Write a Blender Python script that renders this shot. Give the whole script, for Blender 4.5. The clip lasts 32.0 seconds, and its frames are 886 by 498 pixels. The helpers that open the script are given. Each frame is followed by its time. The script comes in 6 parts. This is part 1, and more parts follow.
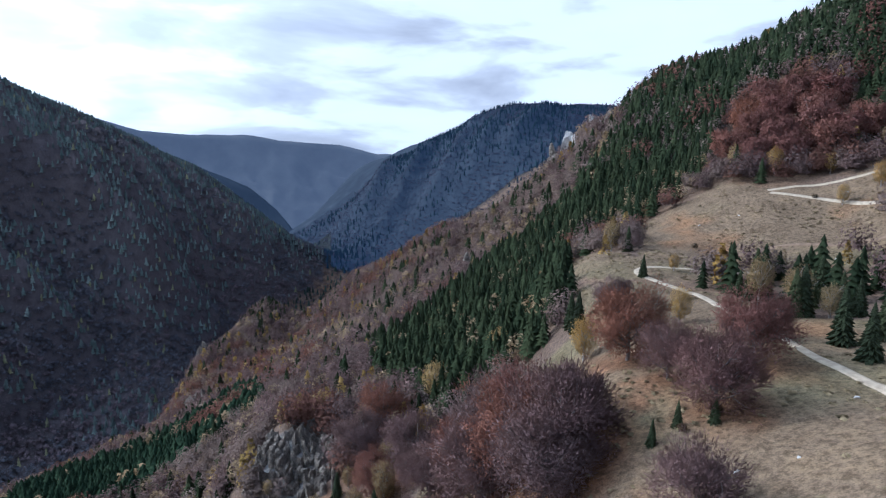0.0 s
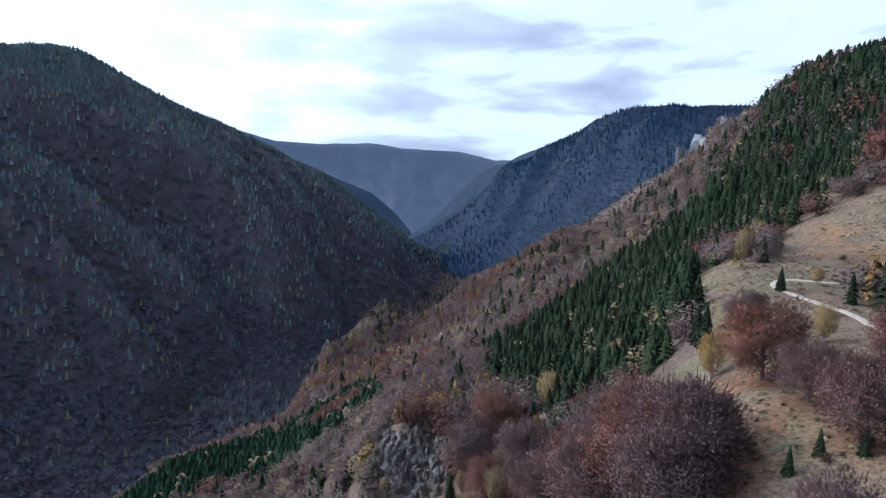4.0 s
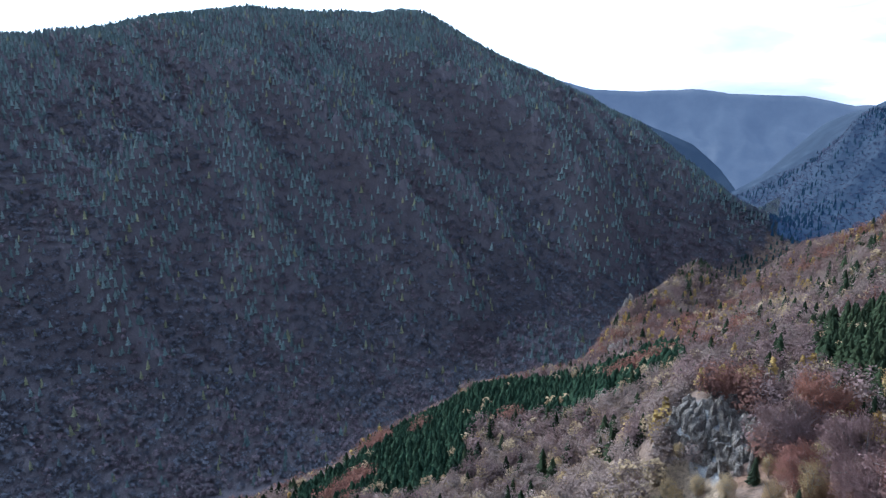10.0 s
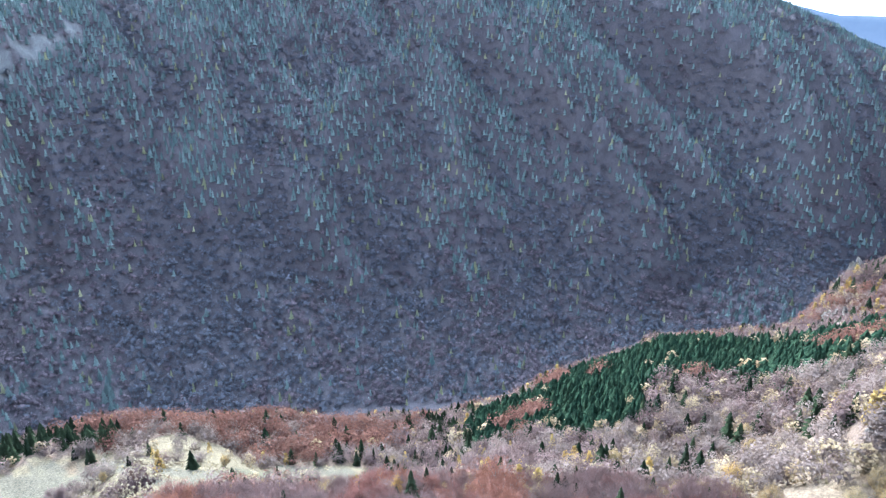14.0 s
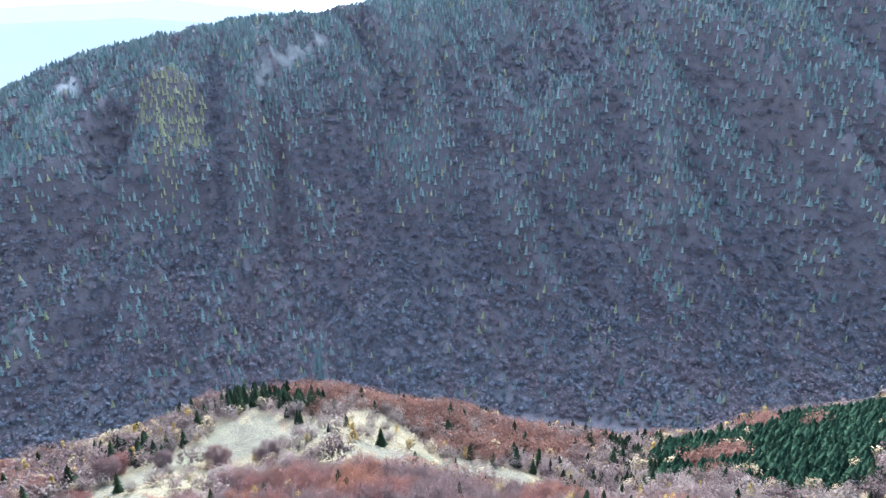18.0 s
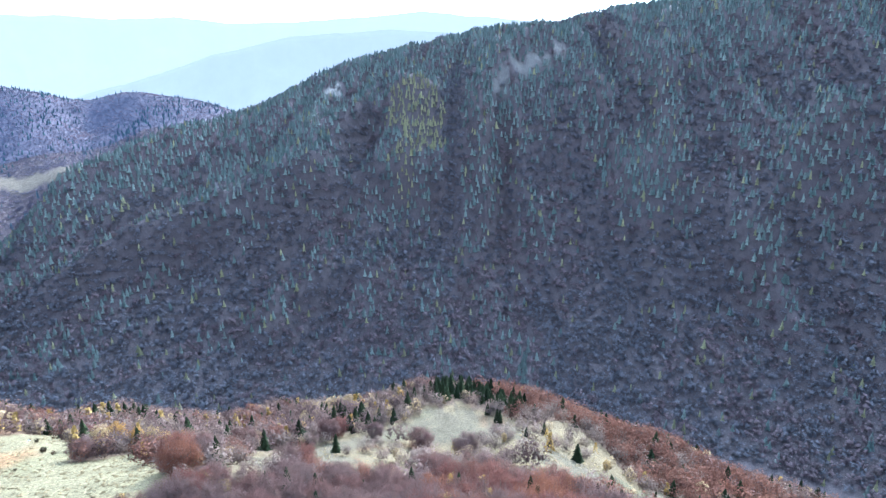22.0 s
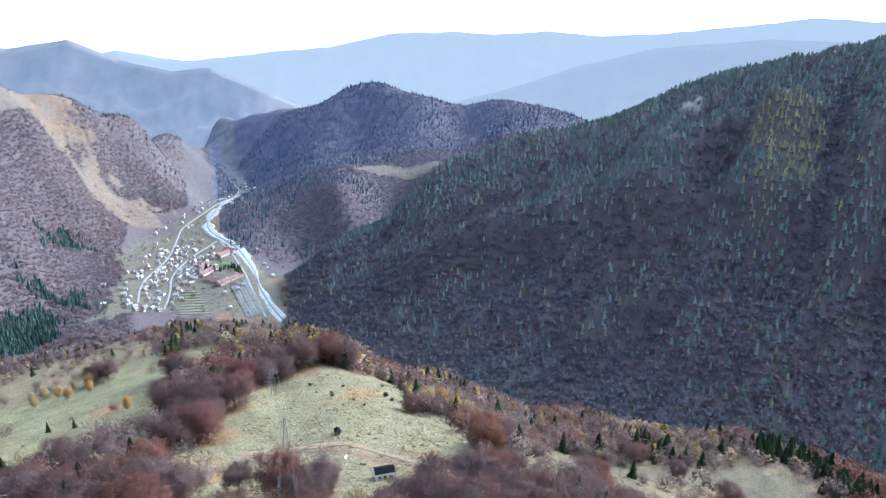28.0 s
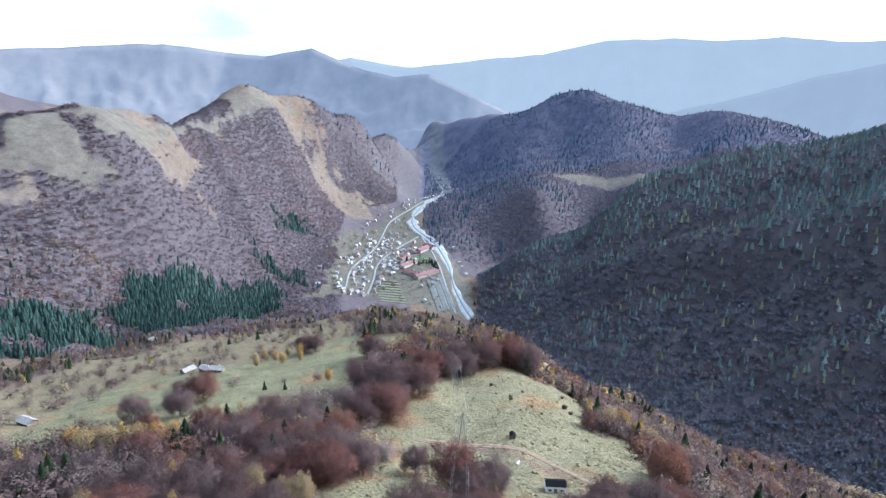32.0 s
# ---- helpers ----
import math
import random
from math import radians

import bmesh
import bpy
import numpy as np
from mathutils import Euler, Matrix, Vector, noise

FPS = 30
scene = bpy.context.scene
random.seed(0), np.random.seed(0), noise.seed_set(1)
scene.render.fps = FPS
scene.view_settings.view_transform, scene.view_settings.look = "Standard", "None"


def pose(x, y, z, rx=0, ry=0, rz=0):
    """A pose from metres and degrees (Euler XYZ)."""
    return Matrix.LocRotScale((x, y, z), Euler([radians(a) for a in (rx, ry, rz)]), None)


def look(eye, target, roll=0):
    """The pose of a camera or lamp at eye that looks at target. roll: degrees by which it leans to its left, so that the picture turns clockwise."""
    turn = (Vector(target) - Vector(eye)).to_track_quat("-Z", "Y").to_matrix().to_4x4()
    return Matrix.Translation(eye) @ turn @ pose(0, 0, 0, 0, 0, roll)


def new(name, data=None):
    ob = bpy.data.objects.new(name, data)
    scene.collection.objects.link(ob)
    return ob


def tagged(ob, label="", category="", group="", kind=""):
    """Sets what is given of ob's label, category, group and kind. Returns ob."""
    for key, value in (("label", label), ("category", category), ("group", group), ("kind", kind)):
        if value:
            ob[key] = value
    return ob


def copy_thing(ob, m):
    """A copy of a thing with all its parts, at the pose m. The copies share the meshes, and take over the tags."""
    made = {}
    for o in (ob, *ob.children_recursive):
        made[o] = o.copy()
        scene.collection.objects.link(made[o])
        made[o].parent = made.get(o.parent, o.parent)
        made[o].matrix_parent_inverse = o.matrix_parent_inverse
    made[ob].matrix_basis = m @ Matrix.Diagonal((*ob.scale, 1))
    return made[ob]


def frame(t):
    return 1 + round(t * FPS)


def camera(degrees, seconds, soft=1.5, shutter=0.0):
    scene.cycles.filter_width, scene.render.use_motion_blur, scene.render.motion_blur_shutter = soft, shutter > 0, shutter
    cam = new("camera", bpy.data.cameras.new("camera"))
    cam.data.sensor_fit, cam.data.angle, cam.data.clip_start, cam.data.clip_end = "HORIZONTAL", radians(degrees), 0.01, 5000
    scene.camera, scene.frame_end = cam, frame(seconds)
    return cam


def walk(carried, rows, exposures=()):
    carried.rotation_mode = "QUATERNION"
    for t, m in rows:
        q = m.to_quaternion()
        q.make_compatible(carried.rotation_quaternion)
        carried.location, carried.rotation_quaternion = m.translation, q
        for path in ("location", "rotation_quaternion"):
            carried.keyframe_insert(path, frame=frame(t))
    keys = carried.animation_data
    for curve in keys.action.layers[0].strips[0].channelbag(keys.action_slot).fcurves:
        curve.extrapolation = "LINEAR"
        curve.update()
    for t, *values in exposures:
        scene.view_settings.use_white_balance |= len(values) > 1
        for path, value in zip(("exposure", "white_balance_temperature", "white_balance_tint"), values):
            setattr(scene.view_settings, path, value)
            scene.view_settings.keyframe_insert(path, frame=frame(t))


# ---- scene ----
# One station: the drone hovers and turns to its left.
ALT = 450.0  # height of the station above the datum
cam = camera(70.84, 32.0, soft=1.3)
TURN = [  # seconds, bearing, pitch, roll
    (0.0, -0.00, -7.80, 1.05),
    (0.5, -0.66, -7.75, 1.00),
    (1.0, -1.28, -7.69, 0.93),
    (1.5, -2.02, -7.64, 0.87),
    (2.0, -3.17, -7.59, 0.82),
    (2.5, -4.88, -7.55, 0.83),
    (3.0, -6.75, -7.50, 0.74),
    (3.5, -8.73, -7.44, 0.68),
    (5.5, -17.48, -7.30, 0.50),
    (6.0, -19.91, -7.26, 0.46),
    (6.5, -22.56, -7.23, 0.41),
    (7.0, -24.95, -7.18, 0.36),
    (7.5, -27.38, -7.14, 0.33),
    (8.0, -29.64, -7.08, 0.26),
    (8.5, -32.07, -7.29, 0.22),
    (9.0, -34.39, -8.15, 0.17),
    (9.5, -36.73, -9.54, 0.07),
    (10.0, -38.87, -12.11, 0.05),
    (10.5, -41.00, -14.83, 0.01),
    (11.0, -43.15, -17.20, -0.11),
    (11.5, -45.43, -18.16, -0.11),
    (12.0, -47.77, -18.09, -0.18),
    (12.5, -50.11, -18.00, -0.28),
    (13.0, -52.39, -17.91, -0.38),
    (13.5, -54.58, -17.83, -0.40),
    (14.0, -56.70, -17.77, -0.38),
    (14.5, -58.84, -17.71, -0.39),
    (16.5, -67.94, -17.32, -0.47),
    (17.0, -70.51, -17.22, -0.49),
    (17.5, -73.00, -17.10, -0.52),
    (18.0, -75.50, -17.01, -0.55),
    (18.5, -78.05, -16.89, -0.55),
    (19.0, -80.49, -16.78, -0.51),
    (19.5, -82.84, -16.69, -0.50),
    (20.0, -85.14, -16.59, -0.46),
    (20.5, -87.64, -16.50, -0.44),
    (21.0, -90.20, -16.40, -0.46),
    (21.5, -93.04, -16.30, -0.46),
    (22.0, -96.07, -16.17, -0.40),
    (22.5, -99.34, -16.05, -0.33),
    (23.0, -102.44, -15.96, -0.23),
    (23.5, -105.31, -15.87, -0.17),
    (24.0, -108.01, -15.79, -0.05),
    (24.5, -110.68, -15.71, -0.02),
    (25.0, -113.15, -15.61, 0.06),
    (25.5, -115.54, -15.55, 0.18),
    (27.5, -124.75, -15.26, 0.58),
    (28.0, -126.85, -15.22, 0.58),
    (28.5, -129.09, -15.17, 0.66),
    (29.0, -131.51, -15.13, 0.81),
    (29.5, -133.88, -15.07, 0.89),
    (30.0, -136.16, -15.02, 1.04),
    (30.5, -138.53, -14.98, 1.09),
    (31.0, -140.86, -14.96, 1.30),
    (31.5, -143.07, -14.92, 1.33),
    (32.0, -145.09, -14.90, 1.41)]
EXPOSE = [(0.0, -0.15, 4150, 7), (8.0, -0.1, 4050, 7), (9.0, 0.0, 4050, 6), (10.0, 0.55, 4050, 5), (11.0, 1.2, 4050, 3), (11.5, 1.5, 4050, 2), (14.5, 1.9, 4050, 2), (19.0, 1.9, 4050, 2), (23.0, 1.5, 4050, 2), (25.0, 1.28, 4100, 2), (32.0, 0.78, 4150, 3)]
walk(cam, [(t, pose(0, 0, ALT, 90 + p, 0, -b) @ pose(0, 0, 0, 0, 0, r)) for t, b, p, r in TURN], EXPOSE)
# ---- sky and sun ----
SUN_BEARING, SUN_HEIGHT = -76.0, 29.5
world = bpy.data.worlds.new("sky")
scene.world = world
world.use_nodes = True
wt = world.node_tree
wt.nodes.clear()


def wnode(kind, **values):
    n = wt.nodes.new(kind)
    for k, v in values.items():
        n.inputs[k].default_value = v
    return n


def ramp(tree, stops, fac):
    n = tree.nodes.new("ShaderNodeValToRGB")
    e = n.color_ramp.elements
    while len(e) < len(stops):
        e.new(0.5)
    for el, (p, c) in zip(e, stops):
        el.position, el.color = p, (*c, 1)
    tree.links.new(fac, n.inputs[0])
    return n.outputs[0]


sky = wt.nodes.new("ShaderNodeTexSky")
sky.sky_type, sky.sun_disc = "NISHITA", False
sky.sun_elevation, sky.sun_rotation = radians(SUN_HEIGHT), radians(SUN_BEARING)
sky.altitude, sky.air_density, sky.dust_density, sky.ozone_density = 900, 1.0, 0.6, 3.0
sky_lit = wt.nodes.new("ShaderNodeVectorMath")
sky_lit.operation = "SCALE"
sky_lit.inputs["Scale"].default_value = 0.09
wt.links.new(sky.outputs[0], sky_lit.inputs[0])
coord = wt.nodes.new("ShaderNodeTexCoord")
flat = wt.nodes.new("ShaderNodeMapping")
flat.inputs["Scale"].default_value = (1.0, 1.0, 3.6)
flat.inputs["Location"].default_value = (0.35, 0.2, 0.1)
wt.links.new(coord.outputs["Generated"], flat.inputs[0])
puffs = wnode("ShaderNodeTexNoise", Scale=4.2, Detail=5.0, Roughness=0.5, Distortion=0.25)
wt.links.new(flat.outputs[0], puffs.inputs[0])
cover = ramp(wt, [(0.0, (1.42, 1.18, 0.95)), (0.47, (1.28, 1.08, 0.88)), (0.56, (0.88, 0.73, 0.6)), (0.68, (0.64, 0.53, 0.45))], puffs.outputs[0])
veil = wnode("ShaderNodeTexNoise", Scale=1.3, Detail=3.0)
wt.links.new(flat.outputs[0], veil.inputs[0])
gaps = ramp(wt, [(0.3, (0.85, 0.85, 0.85)), (0.5, (1, 1, 1))], veil.outputs[0])
# the cover thins overhead, where the sky is blue
parts = wt.nodes.new("ShaderNodeSeparateXYZ")
wt.links.new(coord.outputs["Generated"], parts.inputs[0])
low = ramp(wt, [(0.3, (1, 1, 1)), (0.6, (0.2, 0.2, 0.2))], parts.outputs["Z"])
both = wt.nodes.new("ShaderNodeMath")
both.operation = "MULTIPLY"
wt.links.new(gaps, both.inputs[0])
wt.links.new(low, both.inputs[1])
blend = wt.nodes.new("ShaderNodeMix")
blend.data_type = "RGBA"
wt.links.new(both.outputs[0], blend.inputs[0])
wt.links.new(sky_lit.outputs[0], blend.inputs[6])
wt.links.new(cover, blend.inputs[7])
# thin cloud glows widely round the sun
aim = wt.nodes.new("ShaderNodeVectorMath")
aim.operation = "DOT_PRODUCT"
_b, _h = radians(SUN_BEARING), radians(SUN_HEIGHT + 12)
aim.inputs[1].default_value = (math.sin(_b) * math.cos(_h), math.cos(_b) * math.cos(_h), math.sin(_h))
wt.links.new(coord.outputs["Generated"], aim.inputs[0])
glow = ramp(wt, [(0.35, (0, 0, 0)), (0.7, (0.8, 0.68, 0.52)), (0.88, (2.6, 2.2, 1.7)), (1.0, (4.6, 3.9, 3.0))], aim.outputs["Value"])
shine = wt.nodes.new("ShaderNodeVectorMath")
wt.links.new(blend.outputs[2], shine.inputs[0])
wt.links.new(glow, shine.inputs[1])
back = wnode("ShaderNodeBackground", Strength=1.0)
wt.links.new(shine.outputs[0], back.inputs[0])
wout = wt.nodes.new("ShaderNodeOutputWorld")
wt.links.new(back.outputs[0], wout.inputs[0])

sun = new("sun", bpy.data.lights.new("sun", "SUN"))
sun.data.energy, sun.data.angle, sun.data.color = 2.8, radians(2.5), (1.0, 0.72, 0.45)
_b, _h = radians(SUN_BEARING), radians(SUN_HEIGHT)
sun.matrix_world = look((0, 0, ALT + 800), (-math.sin(_b) * math.cos(_h), -math.cos(_b) * math.cos(_h), ALT + 800 - math.sin(_h)))
# ---- materials ----
def material(name, rough=0.9, spec=0.2):
    m = bpy.data.materials.new(name)
    m.use_nodes = True
    p = m.node_tree.nodes["Principled BSDF"]
    p.inputs["Roughness"].default_value = rough
    p.inputs["Specular IOR Level"].default_value = spec
    return m, m.node_tree, p


def noise_node(tree, scale, detail=4.0, rough=0.55, vector=None):
    n = tree.nodes.new("ShaderNodeTexNoise")
    n.inputs["Scale"].default_value, n.inputs["Detail"].default_value, n.inputs["Roughness"].default_value = scale, detail, rough
    if vector is None:
        g = tree.nodes.new("ShaderNodeNewGeometry")
        vector = g.outputs["Position"]
    tree.links.new(vector, n.inputs["Vector"])
    return n.outputs[0]


def mix(tree, fac, a, b, how="MIX"):
    n = tree.nodes.new("ShaderNodeMix")
    n.data_type, n.blend_type = "RGBA", how
    for i, v in ((0, fac), (6, a), (7, b)):
        if isinstance(v, bpy.types.NodeSocket):
            tree.links.new(v, n.inputs[i])
        else:
            n.inputs[i].default_value = v if i == 0 else (*v, 1)
    return n.outputs[2]


def bump(tree, p, height, strength, distance):
    n = tree.nodes.new("ShaderNodeBump")
    n.inputs["Strength"].default_value, n.inputs["Distance"].default_value = strength, distance
    tree.links.new(height, n.inputs["Height"])
    tree.links.new(n.outputs[0], p.inputs["Normal"])


def attribute(tree, name):
    n = tree.nodes.new("ShaderNodeAttribute")
    n.attribute_name = name
    return n


def leafy(tree, p):
    """Sprays of twigs and leaves catch the light from the side to which the whole crown is turned."""
    n = tree.nodes.new("ShaderNodeVectorTransform")
    n.vector_type, n.convert_from, n.convert_to = "NORMAL", "OBJECT", "WORLD"
    tree.links.new(attribute(tree, "facing").outputs["Vector"], n.inputs[0])
    tree.links.new(n.outputs[0], p.inputs["Normal"])
    p.inputs["Specular IOR Level"].default_value = 0.05
    thin = tree.nodes.new("ShaderNodeBsdfTranslucent")
    tree.links.new(p.inputs["Base Color"].links[0].from_socket, thin.inputs[0])
    tree.links.new(n.outputs[0], thin.inputs[1])
    both = tree.nodes.new("ShaderNodeMixShader")
    both.inputs[0].default_value = 0.28
    tree.links.new(p.outputs[0], both.inputs[1])
    tree.links.new(thin.outputs[0], both.inputs[2])
    tree.links.new(both.outputs[0], tree.nodes["Material Output"].inputs[0])


def tinted(name, rough=0.9, amount=0.35, scale=0.6, fuzzy=0.0, leaves=False):
    """A material that takes its kind's colour from the mesh's tint, with grain over it."""
    m, tree, p = material(name, rough, 0.15)
    a = attribute(tree, "tint")
    g = ramp(tree, [(0.3, (1 - amount,) * 3), (0.7, (1 + amount * 0.6,) * 3)], noise_node(tree, scale))
    tree.links.new(mix(tree, 1.0, a.outputs["Color"], g, "MULTIPLY"), p.inputs["Base Color"])
    if fuzzy:
        bump(tree, p, noise_node(tree, fuzzy, 5.0, 0.75), 1.0, 2.0)
    if leaves:
        leafy(tree, p)
    return m


def varied(name, colours, rough=0.9, scale=0.8, spec=0.15, leaves=False):
    """A material whose colour goes from object to object through a ramp, with grain."""
    m, tree, p = material(name, rough, spec)
    o = tree.nodes.new("ShaderNodeObjectInfo")
    c = ramp(tree, [(i / max(1, len(colours) - 1), k) for i, k in enumerate(colours)], o.outputs["Random"])
    g = ramp(tree, [(0.3, (0.7,) * 3), (0.7, (1.25,) * 3)], noise_node(tree, scale))
    tree.links.new(mix(tree, 1.0, c, g, "MULTIPLY"), p.inputs["Base Color"])
    if leaves:
        leafy(tree, p)
    else:
        bump(tree, p, noise_node(tree, scale * 3, 5.0, 0.75), 0.8, 0.5)
    return m


def plain(name, colour, rough=0.8, scale=3.0, amount=0.25, metal=0.0, spec=0.3):
    m, tree, p = material(name, rough, spec)
    g = ramp(tree, [(0.3, tuple(c * (1 - amount) for c in colour)), (0.7, tuple(min(1, c * (1 + amount)) for c in colour))], noise_node(tree, scale))
    tree.links.new(g, p.inputs["Base Color"])
    p.inputs["Metallic"].default_value = metal
    return m


# Ground: the tint says what grows there and carries painted far haze; grass tufts, bare earth and litter over it.
m_ground, _t, _p = material("hill_ground", 0.95, 0.1)
_c = attribute(_t, "tint").outputs["Color"]
_c = mix(_t, 1.0, _c, ramp(_t, [(0.3, (0.72, 0.7, 0.66)), (0.5, (1, 1, 1)), (0.72, (1.22, 1.2, 1.1))], noise_node(_t, 0.09, 6.0, 0.65)), "MULTIPLY")
_c = mix(_t, 1.0, _c, ramp(_t, [(0.36, (0.55, 0.54, 0.5)), (0.5, (1, 1, 1)), (0.66, (1.35, 1.33, 1.25))], noise_node(_t, 0.9, 5.0, 0.7)), "MULTIPLY")
_c = mix(_t, 1.0, _c, ramp(_t, [(0.34, (0.6, 0.6, 0.57)), (0.5, (1, 1, 1)), (0.68, (1.3, 1.3, 1.26))], noise_node(_t, 3.2, 4.0, 0.8)), "MULTIPLY")
_t.links.new(_c, _p.inputs["Base Color"])
bump(_t, _p, noise_node(_t, 0.35, 6.0, 0.7), 0.8, 0.9)

m_forest = tinted("forest_foliage", 0.95, 0.4, 0.9, 0, True)


def painted_haze(name, glow, leaves=False):
    """Woods and land far off, their haze painted as a faint blue glow of the surface."""
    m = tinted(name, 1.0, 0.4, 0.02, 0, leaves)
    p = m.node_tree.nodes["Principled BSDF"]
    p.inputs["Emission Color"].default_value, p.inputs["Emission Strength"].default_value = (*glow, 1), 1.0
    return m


m_far_ground = painted_haze("far_land_haze", (0.011, 0.018, 0.034))
m_far_forest = painted_haze("far_woods_haze", (0.011, 0.018, 0.034), True)
# ---- lines of the land, fitted to the camera's view: bearing, guessed distance, height above the station ----
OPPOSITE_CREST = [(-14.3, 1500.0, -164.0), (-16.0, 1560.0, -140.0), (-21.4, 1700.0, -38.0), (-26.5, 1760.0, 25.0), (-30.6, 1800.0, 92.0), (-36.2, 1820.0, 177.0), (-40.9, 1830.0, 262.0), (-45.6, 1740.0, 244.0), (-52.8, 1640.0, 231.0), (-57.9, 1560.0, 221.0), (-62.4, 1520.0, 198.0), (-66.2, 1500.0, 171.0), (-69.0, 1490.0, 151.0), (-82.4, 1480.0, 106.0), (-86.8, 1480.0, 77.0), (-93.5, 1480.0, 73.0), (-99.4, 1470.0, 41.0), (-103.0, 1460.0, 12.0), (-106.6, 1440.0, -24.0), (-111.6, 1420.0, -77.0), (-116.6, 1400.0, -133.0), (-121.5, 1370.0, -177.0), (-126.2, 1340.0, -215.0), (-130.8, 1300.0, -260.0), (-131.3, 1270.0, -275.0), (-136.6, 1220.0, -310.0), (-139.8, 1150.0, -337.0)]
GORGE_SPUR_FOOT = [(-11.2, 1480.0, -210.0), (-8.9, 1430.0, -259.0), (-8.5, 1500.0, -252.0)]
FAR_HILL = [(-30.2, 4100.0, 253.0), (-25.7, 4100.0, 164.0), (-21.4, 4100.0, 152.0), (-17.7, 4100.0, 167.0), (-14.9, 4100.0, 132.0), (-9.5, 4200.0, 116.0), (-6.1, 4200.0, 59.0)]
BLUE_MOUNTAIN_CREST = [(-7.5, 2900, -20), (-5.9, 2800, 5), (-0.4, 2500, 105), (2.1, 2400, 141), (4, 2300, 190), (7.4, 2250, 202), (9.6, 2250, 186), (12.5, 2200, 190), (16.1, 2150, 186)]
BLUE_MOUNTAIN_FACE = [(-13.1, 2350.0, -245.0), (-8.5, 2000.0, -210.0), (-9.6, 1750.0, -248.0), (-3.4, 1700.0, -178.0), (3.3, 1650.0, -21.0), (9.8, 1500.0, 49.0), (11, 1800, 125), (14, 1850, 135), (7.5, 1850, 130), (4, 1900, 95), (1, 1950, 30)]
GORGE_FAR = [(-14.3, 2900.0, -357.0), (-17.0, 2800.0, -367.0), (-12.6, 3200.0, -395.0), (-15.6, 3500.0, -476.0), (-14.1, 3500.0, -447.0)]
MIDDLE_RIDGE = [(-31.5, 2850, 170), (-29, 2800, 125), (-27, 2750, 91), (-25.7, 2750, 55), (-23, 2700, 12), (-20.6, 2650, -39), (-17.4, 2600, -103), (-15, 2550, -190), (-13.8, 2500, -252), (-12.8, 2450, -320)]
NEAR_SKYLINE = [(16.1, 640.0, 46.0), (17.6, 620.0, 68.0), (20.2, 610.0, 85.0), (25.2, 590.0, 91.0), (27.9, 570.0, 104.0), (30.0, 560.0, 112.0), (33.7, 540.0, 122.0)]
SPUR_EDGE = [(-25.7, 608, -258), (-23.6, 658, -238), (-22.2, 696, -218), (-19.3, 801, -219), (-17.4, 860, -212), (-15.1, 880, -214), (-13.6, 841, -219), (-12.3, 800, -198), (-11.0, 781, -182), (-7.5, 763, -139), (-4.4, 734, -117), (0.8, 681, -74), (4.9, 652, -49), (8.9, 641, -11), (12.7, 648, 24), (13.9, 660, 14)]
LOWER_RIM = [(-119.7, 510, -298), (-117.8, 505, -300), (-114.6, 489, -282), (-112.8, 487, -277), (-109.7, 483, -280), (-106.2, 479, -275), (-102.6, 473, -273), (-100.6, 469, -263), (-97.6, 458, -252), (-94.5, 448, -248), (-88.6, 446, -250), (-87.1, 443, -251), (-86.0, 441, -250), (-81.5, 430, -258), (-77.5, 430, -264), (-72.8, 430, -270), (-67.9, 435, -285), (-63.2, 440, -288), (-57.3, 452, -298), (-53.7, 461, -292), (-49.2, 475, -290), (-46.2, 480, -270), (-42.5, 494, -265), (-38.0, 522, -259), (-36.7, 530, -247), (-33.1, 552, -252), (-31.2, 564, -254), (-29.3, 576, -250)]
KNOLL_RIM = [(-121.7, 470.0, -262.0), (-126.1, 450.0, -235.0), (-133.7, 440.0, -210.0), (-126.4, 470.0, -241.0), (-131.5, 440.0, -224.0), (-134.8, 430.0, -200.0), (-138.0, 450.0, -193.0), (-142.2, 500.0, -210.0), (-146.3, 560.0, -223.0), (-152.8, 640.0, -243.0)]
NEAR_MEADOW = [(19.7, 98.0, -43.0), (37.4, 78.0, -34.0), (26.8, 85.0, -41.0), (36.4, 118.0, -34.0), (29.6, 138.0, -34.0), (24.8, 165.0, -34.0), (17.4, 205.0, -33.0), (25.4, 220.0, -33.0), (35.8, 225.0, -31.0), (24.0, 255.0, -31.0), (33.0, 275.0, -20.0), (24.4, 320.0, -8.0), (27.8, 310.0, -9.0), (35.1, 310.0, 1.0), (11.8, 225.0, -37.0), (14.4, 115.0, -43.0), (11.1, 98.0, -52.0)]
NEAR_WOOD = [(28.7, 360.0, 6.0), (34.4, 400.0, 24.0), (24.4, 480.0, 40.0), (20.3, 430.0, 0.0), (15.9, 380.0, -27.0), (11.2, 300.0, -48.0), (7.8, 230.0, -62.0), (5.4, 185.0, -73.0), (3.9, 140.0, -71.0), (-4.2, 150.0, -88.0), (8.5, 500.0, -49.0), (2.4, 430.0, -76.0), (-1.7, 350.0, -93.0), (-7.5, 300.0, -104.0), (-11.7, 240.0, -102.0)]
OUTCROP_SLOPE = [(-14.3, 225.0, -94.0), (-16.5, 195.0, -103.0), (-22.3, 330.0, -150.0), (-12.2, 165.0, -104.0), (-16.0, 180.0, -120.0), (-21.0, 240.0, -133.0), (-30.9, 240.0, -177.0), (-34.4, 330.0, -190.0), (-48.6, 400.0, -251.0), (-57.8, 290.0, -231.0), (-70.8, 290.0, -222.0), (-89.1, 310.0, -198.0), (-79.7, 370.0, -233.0)]
